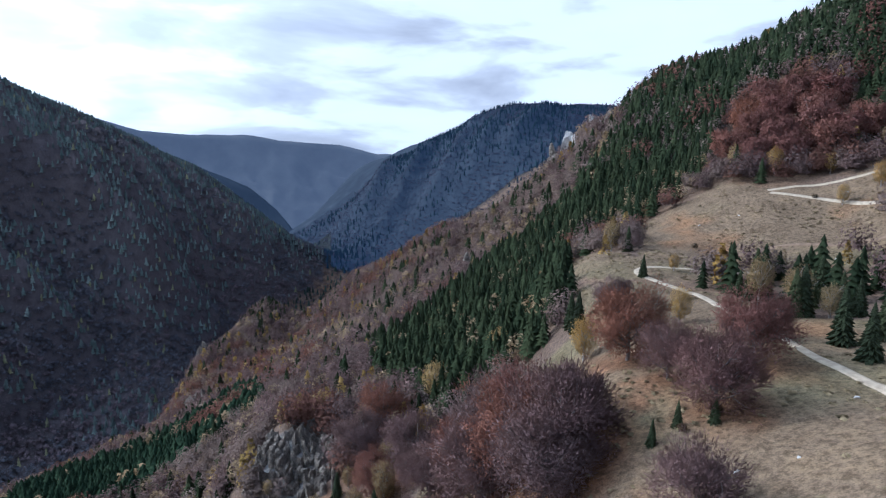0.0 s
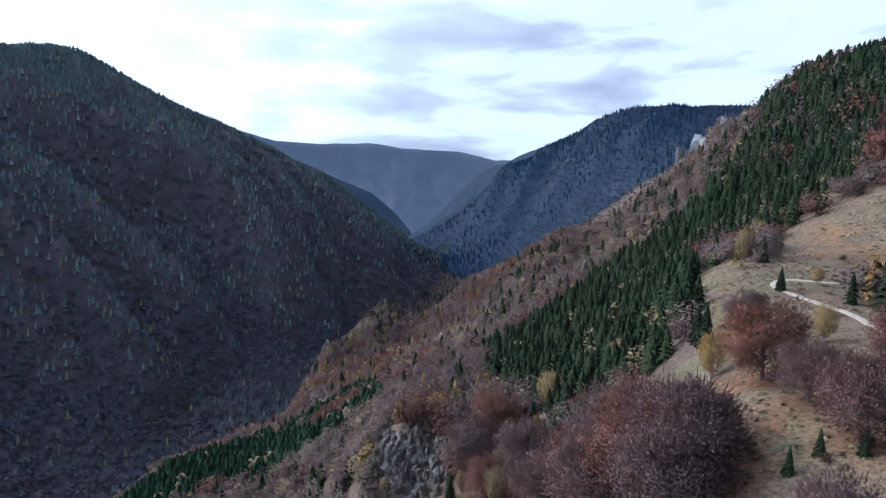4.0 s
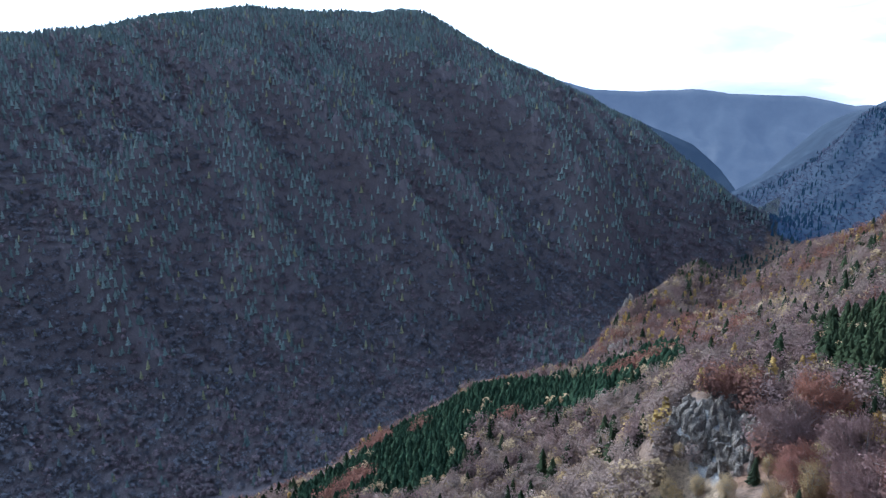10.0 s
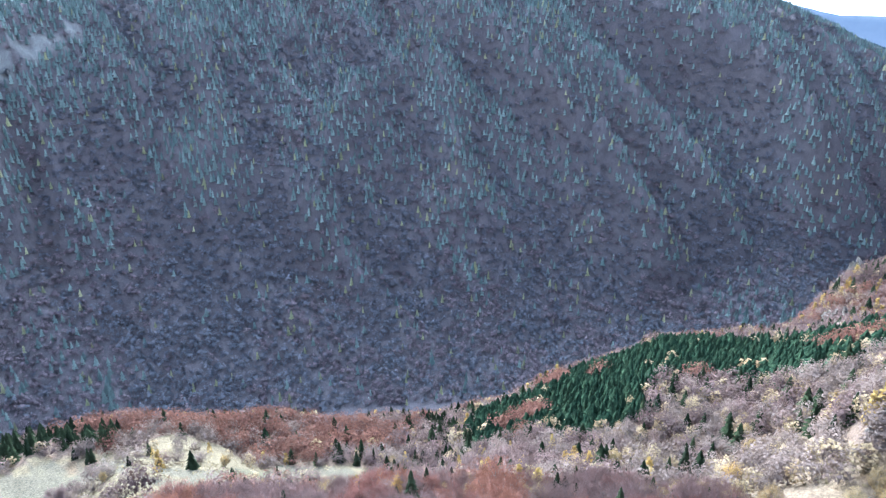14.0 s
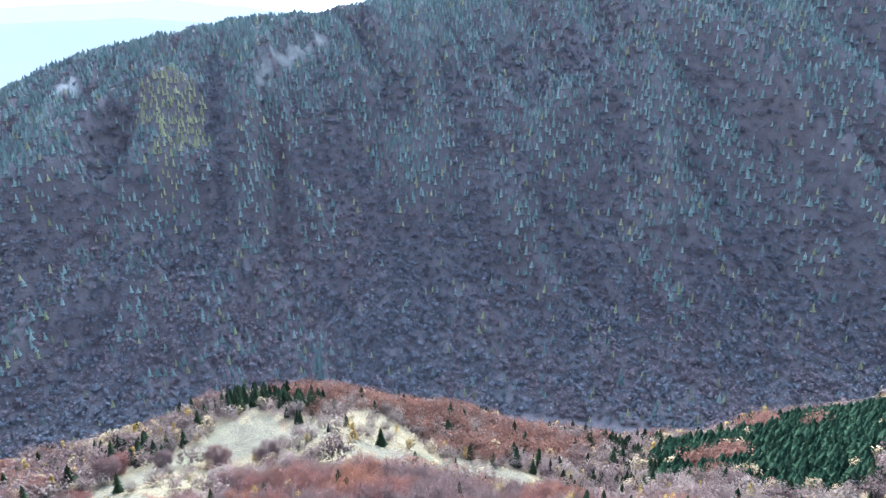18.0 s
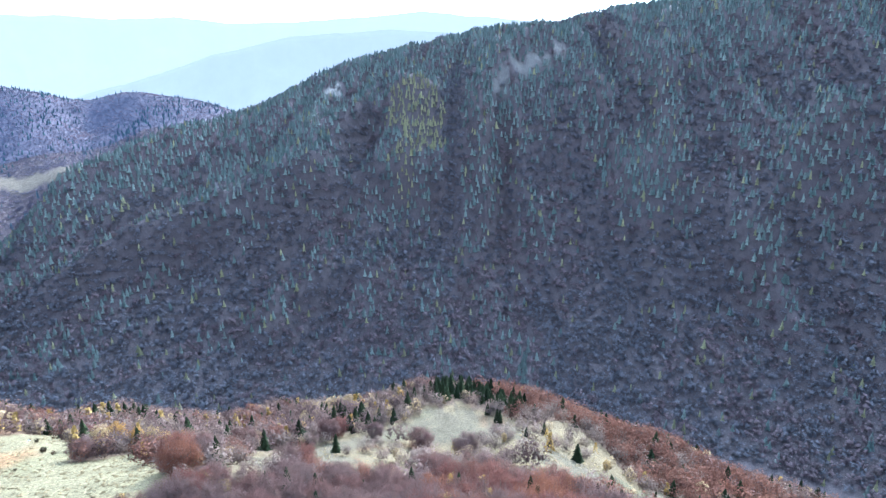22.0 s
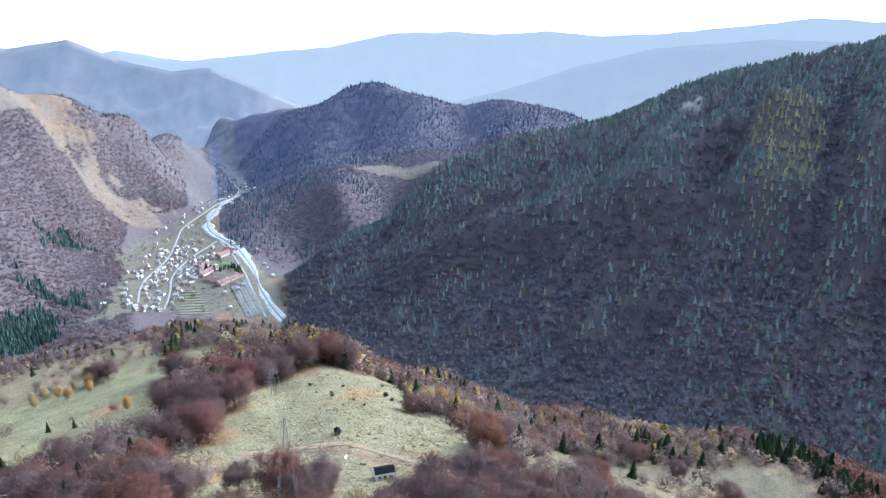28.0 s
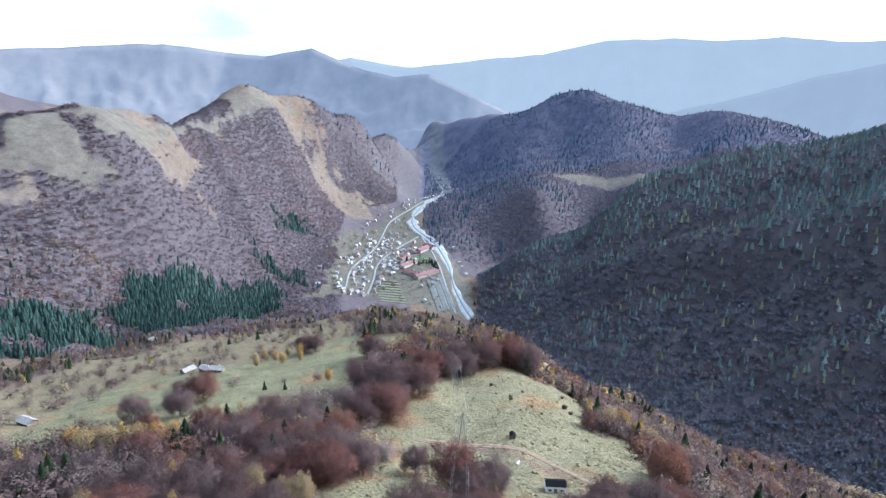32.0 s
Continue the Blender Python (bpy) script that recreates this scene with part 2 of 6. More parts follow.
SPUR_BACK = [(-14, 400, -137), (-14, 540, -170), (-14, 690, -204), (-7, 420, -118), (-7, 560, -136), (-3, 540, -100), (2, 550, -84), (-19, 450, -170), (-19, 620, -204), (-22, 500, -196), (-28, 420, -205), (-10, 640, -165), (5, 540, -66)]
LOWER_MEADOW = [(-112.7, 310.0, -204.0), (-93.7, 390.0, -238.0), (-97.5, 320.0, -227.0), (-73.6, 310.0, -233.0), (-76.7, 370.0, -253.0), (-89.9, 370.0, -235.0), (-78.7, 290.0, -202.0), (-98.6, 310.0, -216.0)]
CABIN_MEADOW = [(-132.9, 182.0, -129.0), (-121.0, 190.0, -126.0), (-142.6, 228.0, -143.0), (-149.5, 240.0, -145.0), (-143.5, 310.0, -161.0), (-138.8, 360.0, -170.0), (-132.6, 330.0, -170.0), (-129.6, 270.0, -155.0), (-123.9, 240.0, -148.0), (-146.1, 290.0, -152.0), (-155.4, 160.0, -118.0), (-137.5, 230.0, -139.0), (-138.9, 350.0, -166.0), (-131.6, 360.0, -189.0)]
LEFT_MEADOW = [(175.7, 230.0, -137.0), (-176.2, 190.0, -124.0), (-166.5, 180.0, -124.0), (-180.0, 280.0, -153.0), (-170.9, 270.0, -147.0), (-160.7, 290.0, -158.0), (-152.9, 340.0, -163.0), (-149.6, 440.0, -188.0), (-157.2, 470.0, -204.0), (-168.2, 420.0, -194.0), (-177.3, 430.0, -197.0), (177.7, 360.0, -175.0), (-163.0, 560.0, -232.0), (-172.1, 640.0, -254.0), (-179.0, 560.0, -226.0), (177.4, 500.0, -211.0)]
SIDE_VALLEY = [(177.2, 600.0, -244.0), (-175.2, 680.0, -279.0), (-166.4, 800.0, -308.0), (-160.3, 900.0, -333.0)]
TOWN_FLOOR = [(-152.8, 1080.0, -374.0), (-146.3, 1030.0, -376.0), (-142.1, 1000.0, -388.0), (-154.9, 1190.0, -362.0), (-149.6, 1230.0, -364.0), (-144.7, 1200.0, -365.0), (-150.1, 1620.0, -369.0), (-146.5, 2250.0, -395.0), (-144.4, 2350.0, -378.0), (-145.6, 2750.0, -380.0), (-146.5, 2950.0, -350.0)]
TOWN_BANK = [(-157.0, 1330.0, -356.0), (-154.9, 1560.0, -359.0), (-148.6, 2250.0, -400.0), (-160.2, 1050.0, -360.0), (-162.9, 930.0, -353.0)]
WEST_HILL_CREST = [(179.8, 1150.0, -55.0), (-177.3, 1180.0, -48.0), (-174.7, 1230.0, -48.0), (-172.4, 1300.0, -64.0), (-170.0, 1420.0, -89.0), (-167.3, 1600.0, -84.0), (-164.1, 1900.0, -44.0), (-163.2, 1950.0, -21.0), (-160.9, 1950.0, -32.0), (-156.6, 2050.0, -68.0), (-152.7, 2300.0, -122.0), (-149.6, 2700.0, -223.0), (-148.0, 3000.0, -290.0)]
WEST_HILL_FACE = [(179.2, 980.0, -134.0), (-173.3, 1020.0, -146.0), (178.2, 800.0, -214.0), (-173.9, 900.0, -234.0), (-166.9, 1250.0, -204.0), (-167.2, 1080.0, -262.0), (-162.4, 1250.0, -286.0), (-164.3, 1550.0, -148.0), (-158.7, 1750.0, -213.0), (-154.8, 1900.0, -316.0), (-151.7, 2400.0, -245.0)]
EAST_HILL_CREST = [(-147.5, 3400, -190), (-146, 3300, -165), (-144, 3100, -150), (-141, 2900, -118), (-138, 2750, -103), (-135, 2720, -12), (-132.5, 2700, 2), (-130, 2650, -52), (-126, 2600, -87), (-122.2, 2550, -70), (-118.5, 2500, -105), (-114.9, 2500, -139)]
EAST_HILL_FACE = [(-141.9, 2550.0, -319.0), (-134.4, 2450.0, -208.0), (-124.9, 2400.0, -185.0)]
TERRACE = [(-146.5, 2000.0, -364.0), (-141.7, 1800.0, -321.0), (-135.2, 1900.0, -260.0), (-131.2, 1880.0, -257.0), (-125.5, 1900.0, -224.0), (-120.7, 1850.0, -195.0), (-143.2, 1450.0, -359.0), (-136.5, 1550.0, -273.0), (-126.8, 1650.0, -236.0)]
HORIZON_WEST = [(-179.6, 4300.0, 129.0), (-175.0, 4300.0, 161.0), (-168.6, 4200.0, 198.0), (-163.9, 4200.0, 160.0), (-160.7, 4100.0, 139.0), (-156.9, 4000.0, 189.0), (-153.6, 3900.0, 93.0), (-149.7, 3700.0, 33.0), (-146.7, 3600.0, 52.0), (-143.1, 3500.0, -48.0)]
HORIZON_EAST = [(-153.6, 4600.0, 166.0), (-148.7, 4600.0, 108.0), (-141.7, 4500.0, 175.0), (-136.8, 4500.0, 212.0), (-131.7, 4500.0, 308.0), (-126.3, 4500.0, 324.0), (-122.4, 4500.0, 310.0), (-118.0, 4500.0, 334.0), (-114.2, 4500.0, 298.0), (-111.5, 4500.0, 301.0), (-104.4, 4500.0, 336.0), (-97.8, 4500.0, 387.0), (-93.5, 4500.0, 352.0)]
# ---- what grows where: outlines and places cast from the camera's view onto the land, in plan, metres from the station ----
UPPER_MEADOW = [[(94, 298), (134, 301), (146, 277), (183, 261), (134, 186), (127, 199), (109, 199), (92, 194), (70, 183), (58, 188), (43, 214), (59, 291), (69, 218)], [(102, 129), (82, 142), (77, 168), (58, 185), (43, 203), (37, 166), (29, 169), (19, 167), (4, 167), (-5, 145), (-4, 123), (47, 56)]]
LOW_MEADOW = [[(-411, -35), (-383, 7), (-284, 19), (-279, 56), (-334, 96), (-288, 127), (-236, 116), (-184, 80), (-380, -36)], [(-375, -68), (-401, -56), (-402, -33), (-384, -2), (-271, 20), (-249, 45), (-320, 94), (-272, 112), (-269, 124), (-204, 60), (-218, 44), (-260, 19), (-346, -9), (-353, -62), (-307, -76), (-288, -120), (-258, -131), (-305, -113), (-343, -86)], [(-241, -121), (-312, -120), (-290, -85), (-239, -41), (-180, -37), (-195, -62), (-204, -89)], [(-128, 180), (-119, 212), (-98, 176), (-103, 155)]]
PARKLAND = [[(-224, -123), (-325, -119), (-368, -81), (-409, -57), (-404, -25), (-380, 6), (-272, 26), (-269, 55), (-320, 105), (-275, 123), (-236, 109)], [(-190, -155), (-204, -131), (-262, -138), (-312, -120), (-349, -86), (-393, -68), (-409, -41), (-396, -8), (-324, 20), (-291, 44), (-217, 47), (-129, -112), (-158, -113)], [(-421, -35), (-287, 141), (-160, 106), (-360, -36)], [(21, -329), (24, -443), (-29, -551), (-101, -588), (-181, -555), (-265, -568), (-205, -400), (-131, -270), (-61, -244), (-27, -234)]]
KNOLL_MEADOW = [[(-102, -204), (-141, -240), (-181, -263), (-229, -267), (-241, -240), (-289, -250), (-202, -172), (-219, -157), (-171, -111), (-142, -108), (-149, -134), (-141, -162), (-136, -177), (-120, -186), (-99, -185)], [(-44, -132), (-60, -147), (-80, -157), (-108, -184), (-134, -171), (-145, -130), (-156, -104), (-163, -78)]]
SIDE_MEADOW = [[(21, -336), (-19, -406), (-83, -432), (-133, -399), (-195, -419), (-242, -386), (-225, -347), (-166, -316), (-133, -268), (-105, -283), (-71, -256), (-45, -225), (-33, -262), (-14, -271), (8, -281), (19, -296)]]
SCRUB_GROUND = [[(-130, 229), (-108, 241), (-62, 185), (-45, 192), (-24, 135), (-79, 78), (-117, 143), (-127, 190)]]
HILLTOP_MEADOW = [[(6, -1131), (-112, -1202), (-208, -1230), (-329, -1472), (-446, -1577), (-503, -1704), (-610, -1714), (-772, -1870), (-692, -1765), (-497, -1606), (-311, -1393), (-230, -1209), (-133, -1064), (-80, -1169), (-79, -1050), (-126, -1004), (-82, -995), (14, -1006)], [(-1317, -1384), (-1409, -1330), (-1443, -1177), (-1417, -1053), (-1353, -1025), (-1349, -1274)]]
TOWN_GROUND = [[(-385, -960), (-508, -1113), (-614, -1310), (-827, -1471), (-1031, -1636), (-1346, -1916), (-1296, -1792), (-878, -1391), (-785, -1168), (-759, -1031), (-630, -793), (-561, -840), (-491, -957)], [(-1850, -2844), (-1978, -2907), (-1502, -2141), (-1363, -1904), (-1322, -1899), (-1422, -2128)]]
SPRUCE_STAND = [[(-21, 248), (-43, 329), (14, 398), (78, 488), (139, 424), (148, 356), (95, 293), (68, 328), (41, 194), (31, 183), (20, 210), (7, 180), (-14, 248)]]
SPRUCE_MIXED = [[(139, 496), (168, 581), (273, 479), (309, 445), (236, 328), (233, 372), (226, 421), (210, 439), (187, 428), (142, 336), (95, 293), (81, 322), (82, 460)], [(190, 293), (226, 359), (252, 368), (191, 262)], [(72, 160), (122, 199), (132, 184), (78, 106), (76, 123), (77, 137)], [(-471, -64), (-450, -9), (-425, 16), (-398, 7), (-422, -26), (-417, -54)]]
PINE_STAND = [[(-343, 252), (-324, 293), (-329, 362), (-305, 412), (-264, 447), (-210, 440), (-167, 434), (-142, 449), (-99, 329), (-112, 299), (-130, 300), (-182, 320), (-218, 320), (-209, 281), (-183, 262), (-196, 219), (-232, 211), (-269, 197)], [(28, -750), (-58, -781), (-53, -691), (30, -604)], [(-84, -835), (-264, -994), (-369, -1025), (-333, -929), (-112, -648), (-78, -758)], [(-465, -1305), (-543, -1338), (-496, -1259), (-433, -1218)], [(-376, -1095), (-427, -1061), (-388, -1020), (-352, -1060)]]
SCREE = [[(-1262, 112), (-1225, 40), (-1200, 10), (-1160, -28), (-1150, -18), (-1192, 28), (-1215, 60), (-1240, 100)], [(-1262, -332), (-1222, -360), (-1190, -356), (-1212, -330), (-1240, -318)]]
RIDGE_PINES = [[(-770, -905), (-990, -760), (-1120, -640), (-1240, -480), (-1170, -440), (-1030, -600), (-960, -660), (-820, -800)]]
LARCH_PATCH = [[(-1175, -203), (-1176, -149), (-1152, -119), (-1069, -121), (-1029, -144), (-977, -176), (-1063, -195), (-1102, -221)]]
RUST_WOOD = [[(142, 332), (180, 413), (211, 433), (221, 410), (224, 367), (208, 323), (189, 296), (167, 303), (145, 315)], [(-450, -16), (-439, 47), (-433, 134), (-400, 200), (-383, 244), (-315, 173), (-339, 120), (-345, 34), (-427, -17)], [(-131, -256), (-174, -310), (-221, -330), (-186, -271), (-143, -243), (-114, -218)]]
BARE_WOOD = [[(-97, 468), (8, 605), (135, 555), (166, 582), (144, 471), (77, 517), (7, 450), (-45, 370)], [(-204, 227), (-185, 271), (-163, 317), (-86, 332), (-54, 219), (-69, 211), (-104, 246), (-133, 234), (-148, 180)]]
ROCK_FACE = [[(-62, 192), (-67, 212), (-57, 206), (-45, 216), (-34, 201), (-29, 182), (-38, 180)]]
DIRT_TRACKS = [[(69, 90), (70, 94), (70, 103), (69, 112), (70, 124), (71, 134), (69, 150), (70, 165), (68, 176), (63, 187), (61, 197), (68, 202), (82, 201), (101, 200)], [(142, 275), (164, 273), (180, 256)], [(142, 272), (155, 258), (164, 231)]]
GRASS_TRACKS = [[(94, 225), (113, 226), (129, 222), (150, 209)], [(-87, -190), (-107, -209), (-141, -240), (-172, -256), (-194, -266)], [(-124, -192), (-139, -177), (-151, -151), (-151, -125), (-141, -107)]]
TOWN_ROADS = [[(-482, -1003), (-526, -1078), (-588, -1143), (-663, -1219), (-758, -1349), (-837, -1458), (-991, -1556), (-1304, -1856), (-1399, -2065), (-1440, -2160)], [(-501, -955), (-551, -1021), (-592, -1090), (-696, -1185), (-789, -1237)], [(-598, -814), (-645, -910), (-728, -1072), (-793, -1231)]]
RIVER_COURSE = [[(-617, -768), (-620, -805), (-639, -861), (-670, -927), (-728, -1019), (-790, -1165), (-815, -1283), (-876, -1415), (-970, -1517), (-1259, -1791)]]
BEECHES = [(39, 126, 16.9), (42, 111, 11.3), (44, 96, 14.3), (58, 112, 14.3), (67, 124, 7.9), (20, 99, 21.0), (14, 112, 20.9), (8, 114, 18.1), (-6, 166, 20.4), (-19, 204, 18.4), (-24, 186, 21.0), (-2, 137, 15.9), (18, 123, 18.6), (23, 106, 13.4), (12, 140, 18.5), (6, 135, 16.7), (17, 93, 15.8), (32, 72, 11.5), (-18, 163, 13.7), (46, 165, 11.2), (-136, -265, 18.3), (-125, -218, 18.5), (-153, -237, 17.4), (-143, -243, 17.4), (-179, -267, 16.3), (-206, -277, 15.6), (-219, -266, 20.8), (-235, -263, 19.5), (-243, -257, 19.6), (-33, -300, 13.9), (-35, -264, 8.3), (-75, -236, 15.6), (-83, -218, 14.9), (-90, -197, 13.9), (-60, -217, 14.3), (-61, -178, 14.4), (-68, -164, 13.8), (-83, -162, 12.1), (-43, -185, 12.5), (-28, -189, 12.5), (-8, -205, 13.2), (8, -224, 14.3), (-24, -213, 13.7), (-116, -134, 11.9), (-106, -134, 11.5), (-168, -105, 12.9), (-189, -107, 11.7), (-101, -158, 10.4), (-245, -199, 9.8), (-195, -113, 12.2), (-172, -71, 12.6), (-178, -65, 14.0), (-338, -51, 14.9), (-298, -20, 14.8), (-187, -51, 11.1), (-212, -7, 12.0), (-205, -26, 14.1), (-205, -129, 10.4)]
HILL_BEECHES = [(153, 338, 20), (152, 306, 17), (164, 298, 19), (181, 296, 21), (181, 380, 22), (187, 355, 23), (199, 341, 22), (195, 306, 18), (207, 308, 20), (207, 376, 21), (199, 398, 21), (216, 357, 20), (170, 322, 20), (190, 322, 21), (172, 350, 20)]
KNOLL_BEECHES = [(-66, -199, 14.5), (-74, -198, 13.2), (-75, -182, 16.2), (-55, -203, 14.9), (-60, -193, 13.6), (-65, -184, 12.3), (-69, -176, 15.4), (-48, -214, 14.1), (-52, -238, 12.8), (-79, -175, 15.8), (-113, -220, 16.2), (-120, -224, 14.9), (-128, -228, 13.6), (-138, -232, 12.3), (-167, -252, 14.1), (-131, -245, 12.8), (-141, -253, 15.8), (-152, -255, 14.5), (-188, -263, 16.2), (-201, -263, 14.9), (-241, -272, 15.4), (-248, -265, 14.1), (-211, -318, 12.8), (-105, -142, 15.8), (-161, -403, 13.6), (-164, -393, 12.3), (-173, -328, 15.4), (-172, -318, 14.1), (-61, -321, 12.8), (-68, -313, 15.8)]
KNOLL_BEECHES_MORE = [(-51, -287, 14.5), (-207, -172, 10.6), (-177, -113, 13.2), (-219, -125, 11.0), (-273, -134, 13.6), (-310, -135, 12.5), (-324, -130, 11.4), (-329, -107, 14.0), (-341, -104, 12.9), (-128, -98, 11.8), (-132, -88, 13.2), (-139, -86, 12.1), (-146, -83, 11.0), (-204, -85, 13.6), (-233, -88, 12.5), (-340, -80, 11.4), (-354, -180, 14.0), (-384, -180, 12.9), (-399, -167, 11.8), (-408, -150, 10.6), (-338, -306, 12.5), (-270, -262, 11.4)]
KNOLL_BIRCHES = [(-125, -408, 7.6), (-132, -410, 9.5), (-135, -395, 8.7), (-147, -403, 7.9), (-154, -397, 9.8), (-120, -241, 8.2), (-244, -365, 10.1), (-227, -324, 9.3), (-132, -299, 8.5), (-244, -187, 9.0), (-228, -157, 8.2), (-372, -153, 8.5), (-344, -129, 9.5), (-392, -124, 8.8), (-411, -142, 8.0), (-426, -84, 7.2), (-428, -79, 9.0), (-420, -108, 8.2)]
RIM_SPRUCES = [(-392, -111, 7.6), (-391, -88, 9.5), (-349, -97, 8.7), (-427, -52, 9.8), (-432, -45, 9.0), (-381, -122, 8.2), (-364, -131, 10.1), (-289, -217, 9.3), (-427, -60, 8.5)]
SPRUCES = [(33, 92, 4.6), (38, 95, 4.5), (43, 93, 4.5), (62, 190, 7.4), (78, 118, 12.6), (76, 107, 11.1), (84, 142, 13.0), (82, 142, 12.1), (89, 170, 10.6), (104, 223, 6.3), (100, 162, 12.3), (95, 139, 9.4), (70, 234, 10.1), (87, 119, 11.0), (80, 165, 7.6), (-78, 205, 11.0), (-77, 212, 9.3), (-76, 213, 12.8), (-102, 236, 11.3), (-135, 273, 8.2), (-137, 206, 12.5), (-136, 216, 17.0), (-128, 179, 11.3), (-296, 131, 11.0), (-291, 140, 12.8), (-298, 165, 9.6), (-387, -2, 10.3), (-399, -11, 9.3), (-310, 87, 7.3), (-144, 233, 12.0), (-379, -86, 11.5), (-373, -76, 6.5), (-387, -4, 11.5), (-305, 13, 6.6), (-292, 25, 7.0), (-322, 24, 8.7), (-264, -27, 6.5), (-100, -313, 6.0), (-108, -303, 5.2), (-65, -356, 4.4)]
LARCHES = [(34, 144, 11.6), (56, 143, 9.3), (-2, 218, 16.0), (-47, 232, 12.9), (67, 246, 12.8), (172, 280, 10.4), (147, 319, 12.8), (157, 246, 8.5), (170, 244, 10.8), (154, 293, 13.5), (21, 221, 12.7), (74, 197, 5.8), (-48, 169, 9.6), (-96, 181, 12.6), (-113, 224, 10.8), (-161, 172, 9.4), (-230, 131, 7.7), (-153, 190, 11.0), (-54, 185, 6.0), (-126, 243, 10.2), (-216, -172, 8.7), (-224, -153, 10.0), (-224, -173, 8.9), (-228, -122, 7.0), (-141, -75, 5.8), (-150, -115, 4.6), (-285, 54, 7.1), (-237, -156, 7.5), (-291, 1, 6.3), (-6, -263, 13.7), (-13, -255, 12.0), (-18, -250, 11.8), (-23, -245, 10.3), (-105, -228, 9.2), (-110, -229, 6.7), (-223, -176, 13.4), (-231, -173, 14.5), (-231, -164, 11.9), (-222, -151, 13.1), (-220, -144, 11.7), (-216, -137, 9.8), (-26, -232, 12.8), (-32, -231, 12.2), (-38, -231, 11.3), (-9, -249, 14.6), (-16, -242, 14.2), (-119, -387, 8.1), (-132, -372, 8.7), (-144, -372, 8.8)]
BUSHES = [(-155, -168, 1.9), (-193, -213, 1.8), (-208, -221, 1.6), (-217, -199, 2.4), (-213, -191, 2.1), (-354, -304, 2.8), (-200, -238, 1.9), (-196, -217, 1.8), (-194, -199, 1.4), (-190, -188, 1.4), (-193, -225, 1.2), (-217, -199, 2.4), (-231, -214, 1.9), (-184, -196, 1.1), (-273, -30, 3.1), (-323, -124, 4.4), (-316, -116, 5.1), (-262, -45, 4.1), (-258, -53, 3.5), (153, 258, 2.2), (96, 236, 2.3), (44, 95, 2.0), (38, 93, 1.4)]
CABIN = (-135, -125)
PYLON_A = (-136, -178)
PYLON_B = (-181, -244)
HUT = (-154, -168)
POLE = (-106, -184)
CRAGS = [(137, 589, 7), (121, 604, 4), (-262, 651, 6), (19, 451, 5), (156, 561, 5), (107, 606, 3), (197, 529, 3), (-203, 489, 4)]
BOULDERS = [(153, 258), (123, 259), (108, 262), (64, 92), (40, 79), (47, 77), (45, 98), (45, 120), (115, 167), (130, 204), (163, 253), (-310, -280), (-291, -265), (-311, -275), (-232, -219), (-227, -173), (-236, -192), (-269, -200), (-253, -194), (-267, 146), (-256, 113)]
HALLS = [(-645, -1048), (-646, -980), (-623, -1000), (-726, -1119), (-752, -1131), (-709, -1121), (-657, -1084)]
TOWN_CORE = [(-481, -1028), (-636, -1237), (-730, -1299), (-711, -1173), (-577, -983), (-506, -942), (-456, -954)]
PITCH = [(-682, -1095), (-714, -1090), (-695, -1048), (-657, -1050)]
WHITE_PILE = (-139, -148)
FARMHOUSES = [(-81, -415), (-95, -393), (-90, -402), (10, -349), (-89, -613)]
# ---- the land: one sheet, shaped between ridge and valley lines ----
# River and knoll foot kept below the camera's line of sight over the rim.
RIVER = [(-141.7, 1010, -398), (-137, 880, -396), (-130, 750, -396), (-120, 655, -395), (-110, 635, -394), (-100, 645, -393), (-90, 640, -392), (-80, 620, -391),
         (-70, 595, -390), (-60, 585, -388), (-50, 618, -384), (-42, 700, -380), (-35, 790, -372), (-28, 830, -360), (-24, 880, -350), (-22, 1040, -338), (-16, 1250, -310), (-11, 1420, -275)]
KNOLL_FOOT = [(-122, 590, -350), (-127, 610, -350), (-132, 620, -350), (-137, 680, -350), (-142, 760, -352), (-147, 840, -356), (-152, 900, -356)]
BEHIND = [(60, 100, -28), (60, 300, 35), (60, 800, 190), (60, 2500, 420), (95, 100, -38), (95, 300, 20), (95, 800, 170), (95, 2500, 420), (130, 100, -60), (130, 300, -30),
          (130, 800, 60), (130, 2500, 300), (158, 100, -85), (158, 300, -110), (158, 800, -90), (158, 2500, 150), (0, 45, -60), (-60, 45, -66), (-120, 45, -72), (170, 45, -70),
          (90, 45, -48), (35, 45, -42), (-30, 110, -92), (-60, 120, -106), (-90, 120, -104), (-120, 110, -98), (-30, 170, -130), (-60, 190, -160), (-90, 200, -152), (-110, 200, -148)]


def dense(line, step=1.5):
    pts = sorted(line)
    out = []
    for a, b in zip(pts, pts[1:]):
        n = max(1, int((b[0] - a[0]) / step))
        out += [tuple(np.array(a) + (np.array(b) - np.array(a)) * k / n) for k in range(n)]
    return out + [pts[-1]]


def behind(line, far, drop):
    return [(b, r * far, z - r * drop) for b, r, z in dense(line, 4)]


def unwrap(line):
    return [(b - 360 if b > 100 else b, r, z) for b, r, z in line]


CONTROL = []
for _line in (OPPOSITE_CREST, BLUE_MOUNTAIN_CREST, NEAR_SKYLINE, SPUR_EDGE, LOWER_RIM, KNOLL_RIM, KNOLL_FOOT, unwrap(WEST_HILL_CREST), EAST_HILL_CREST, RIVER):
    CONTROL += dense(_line)
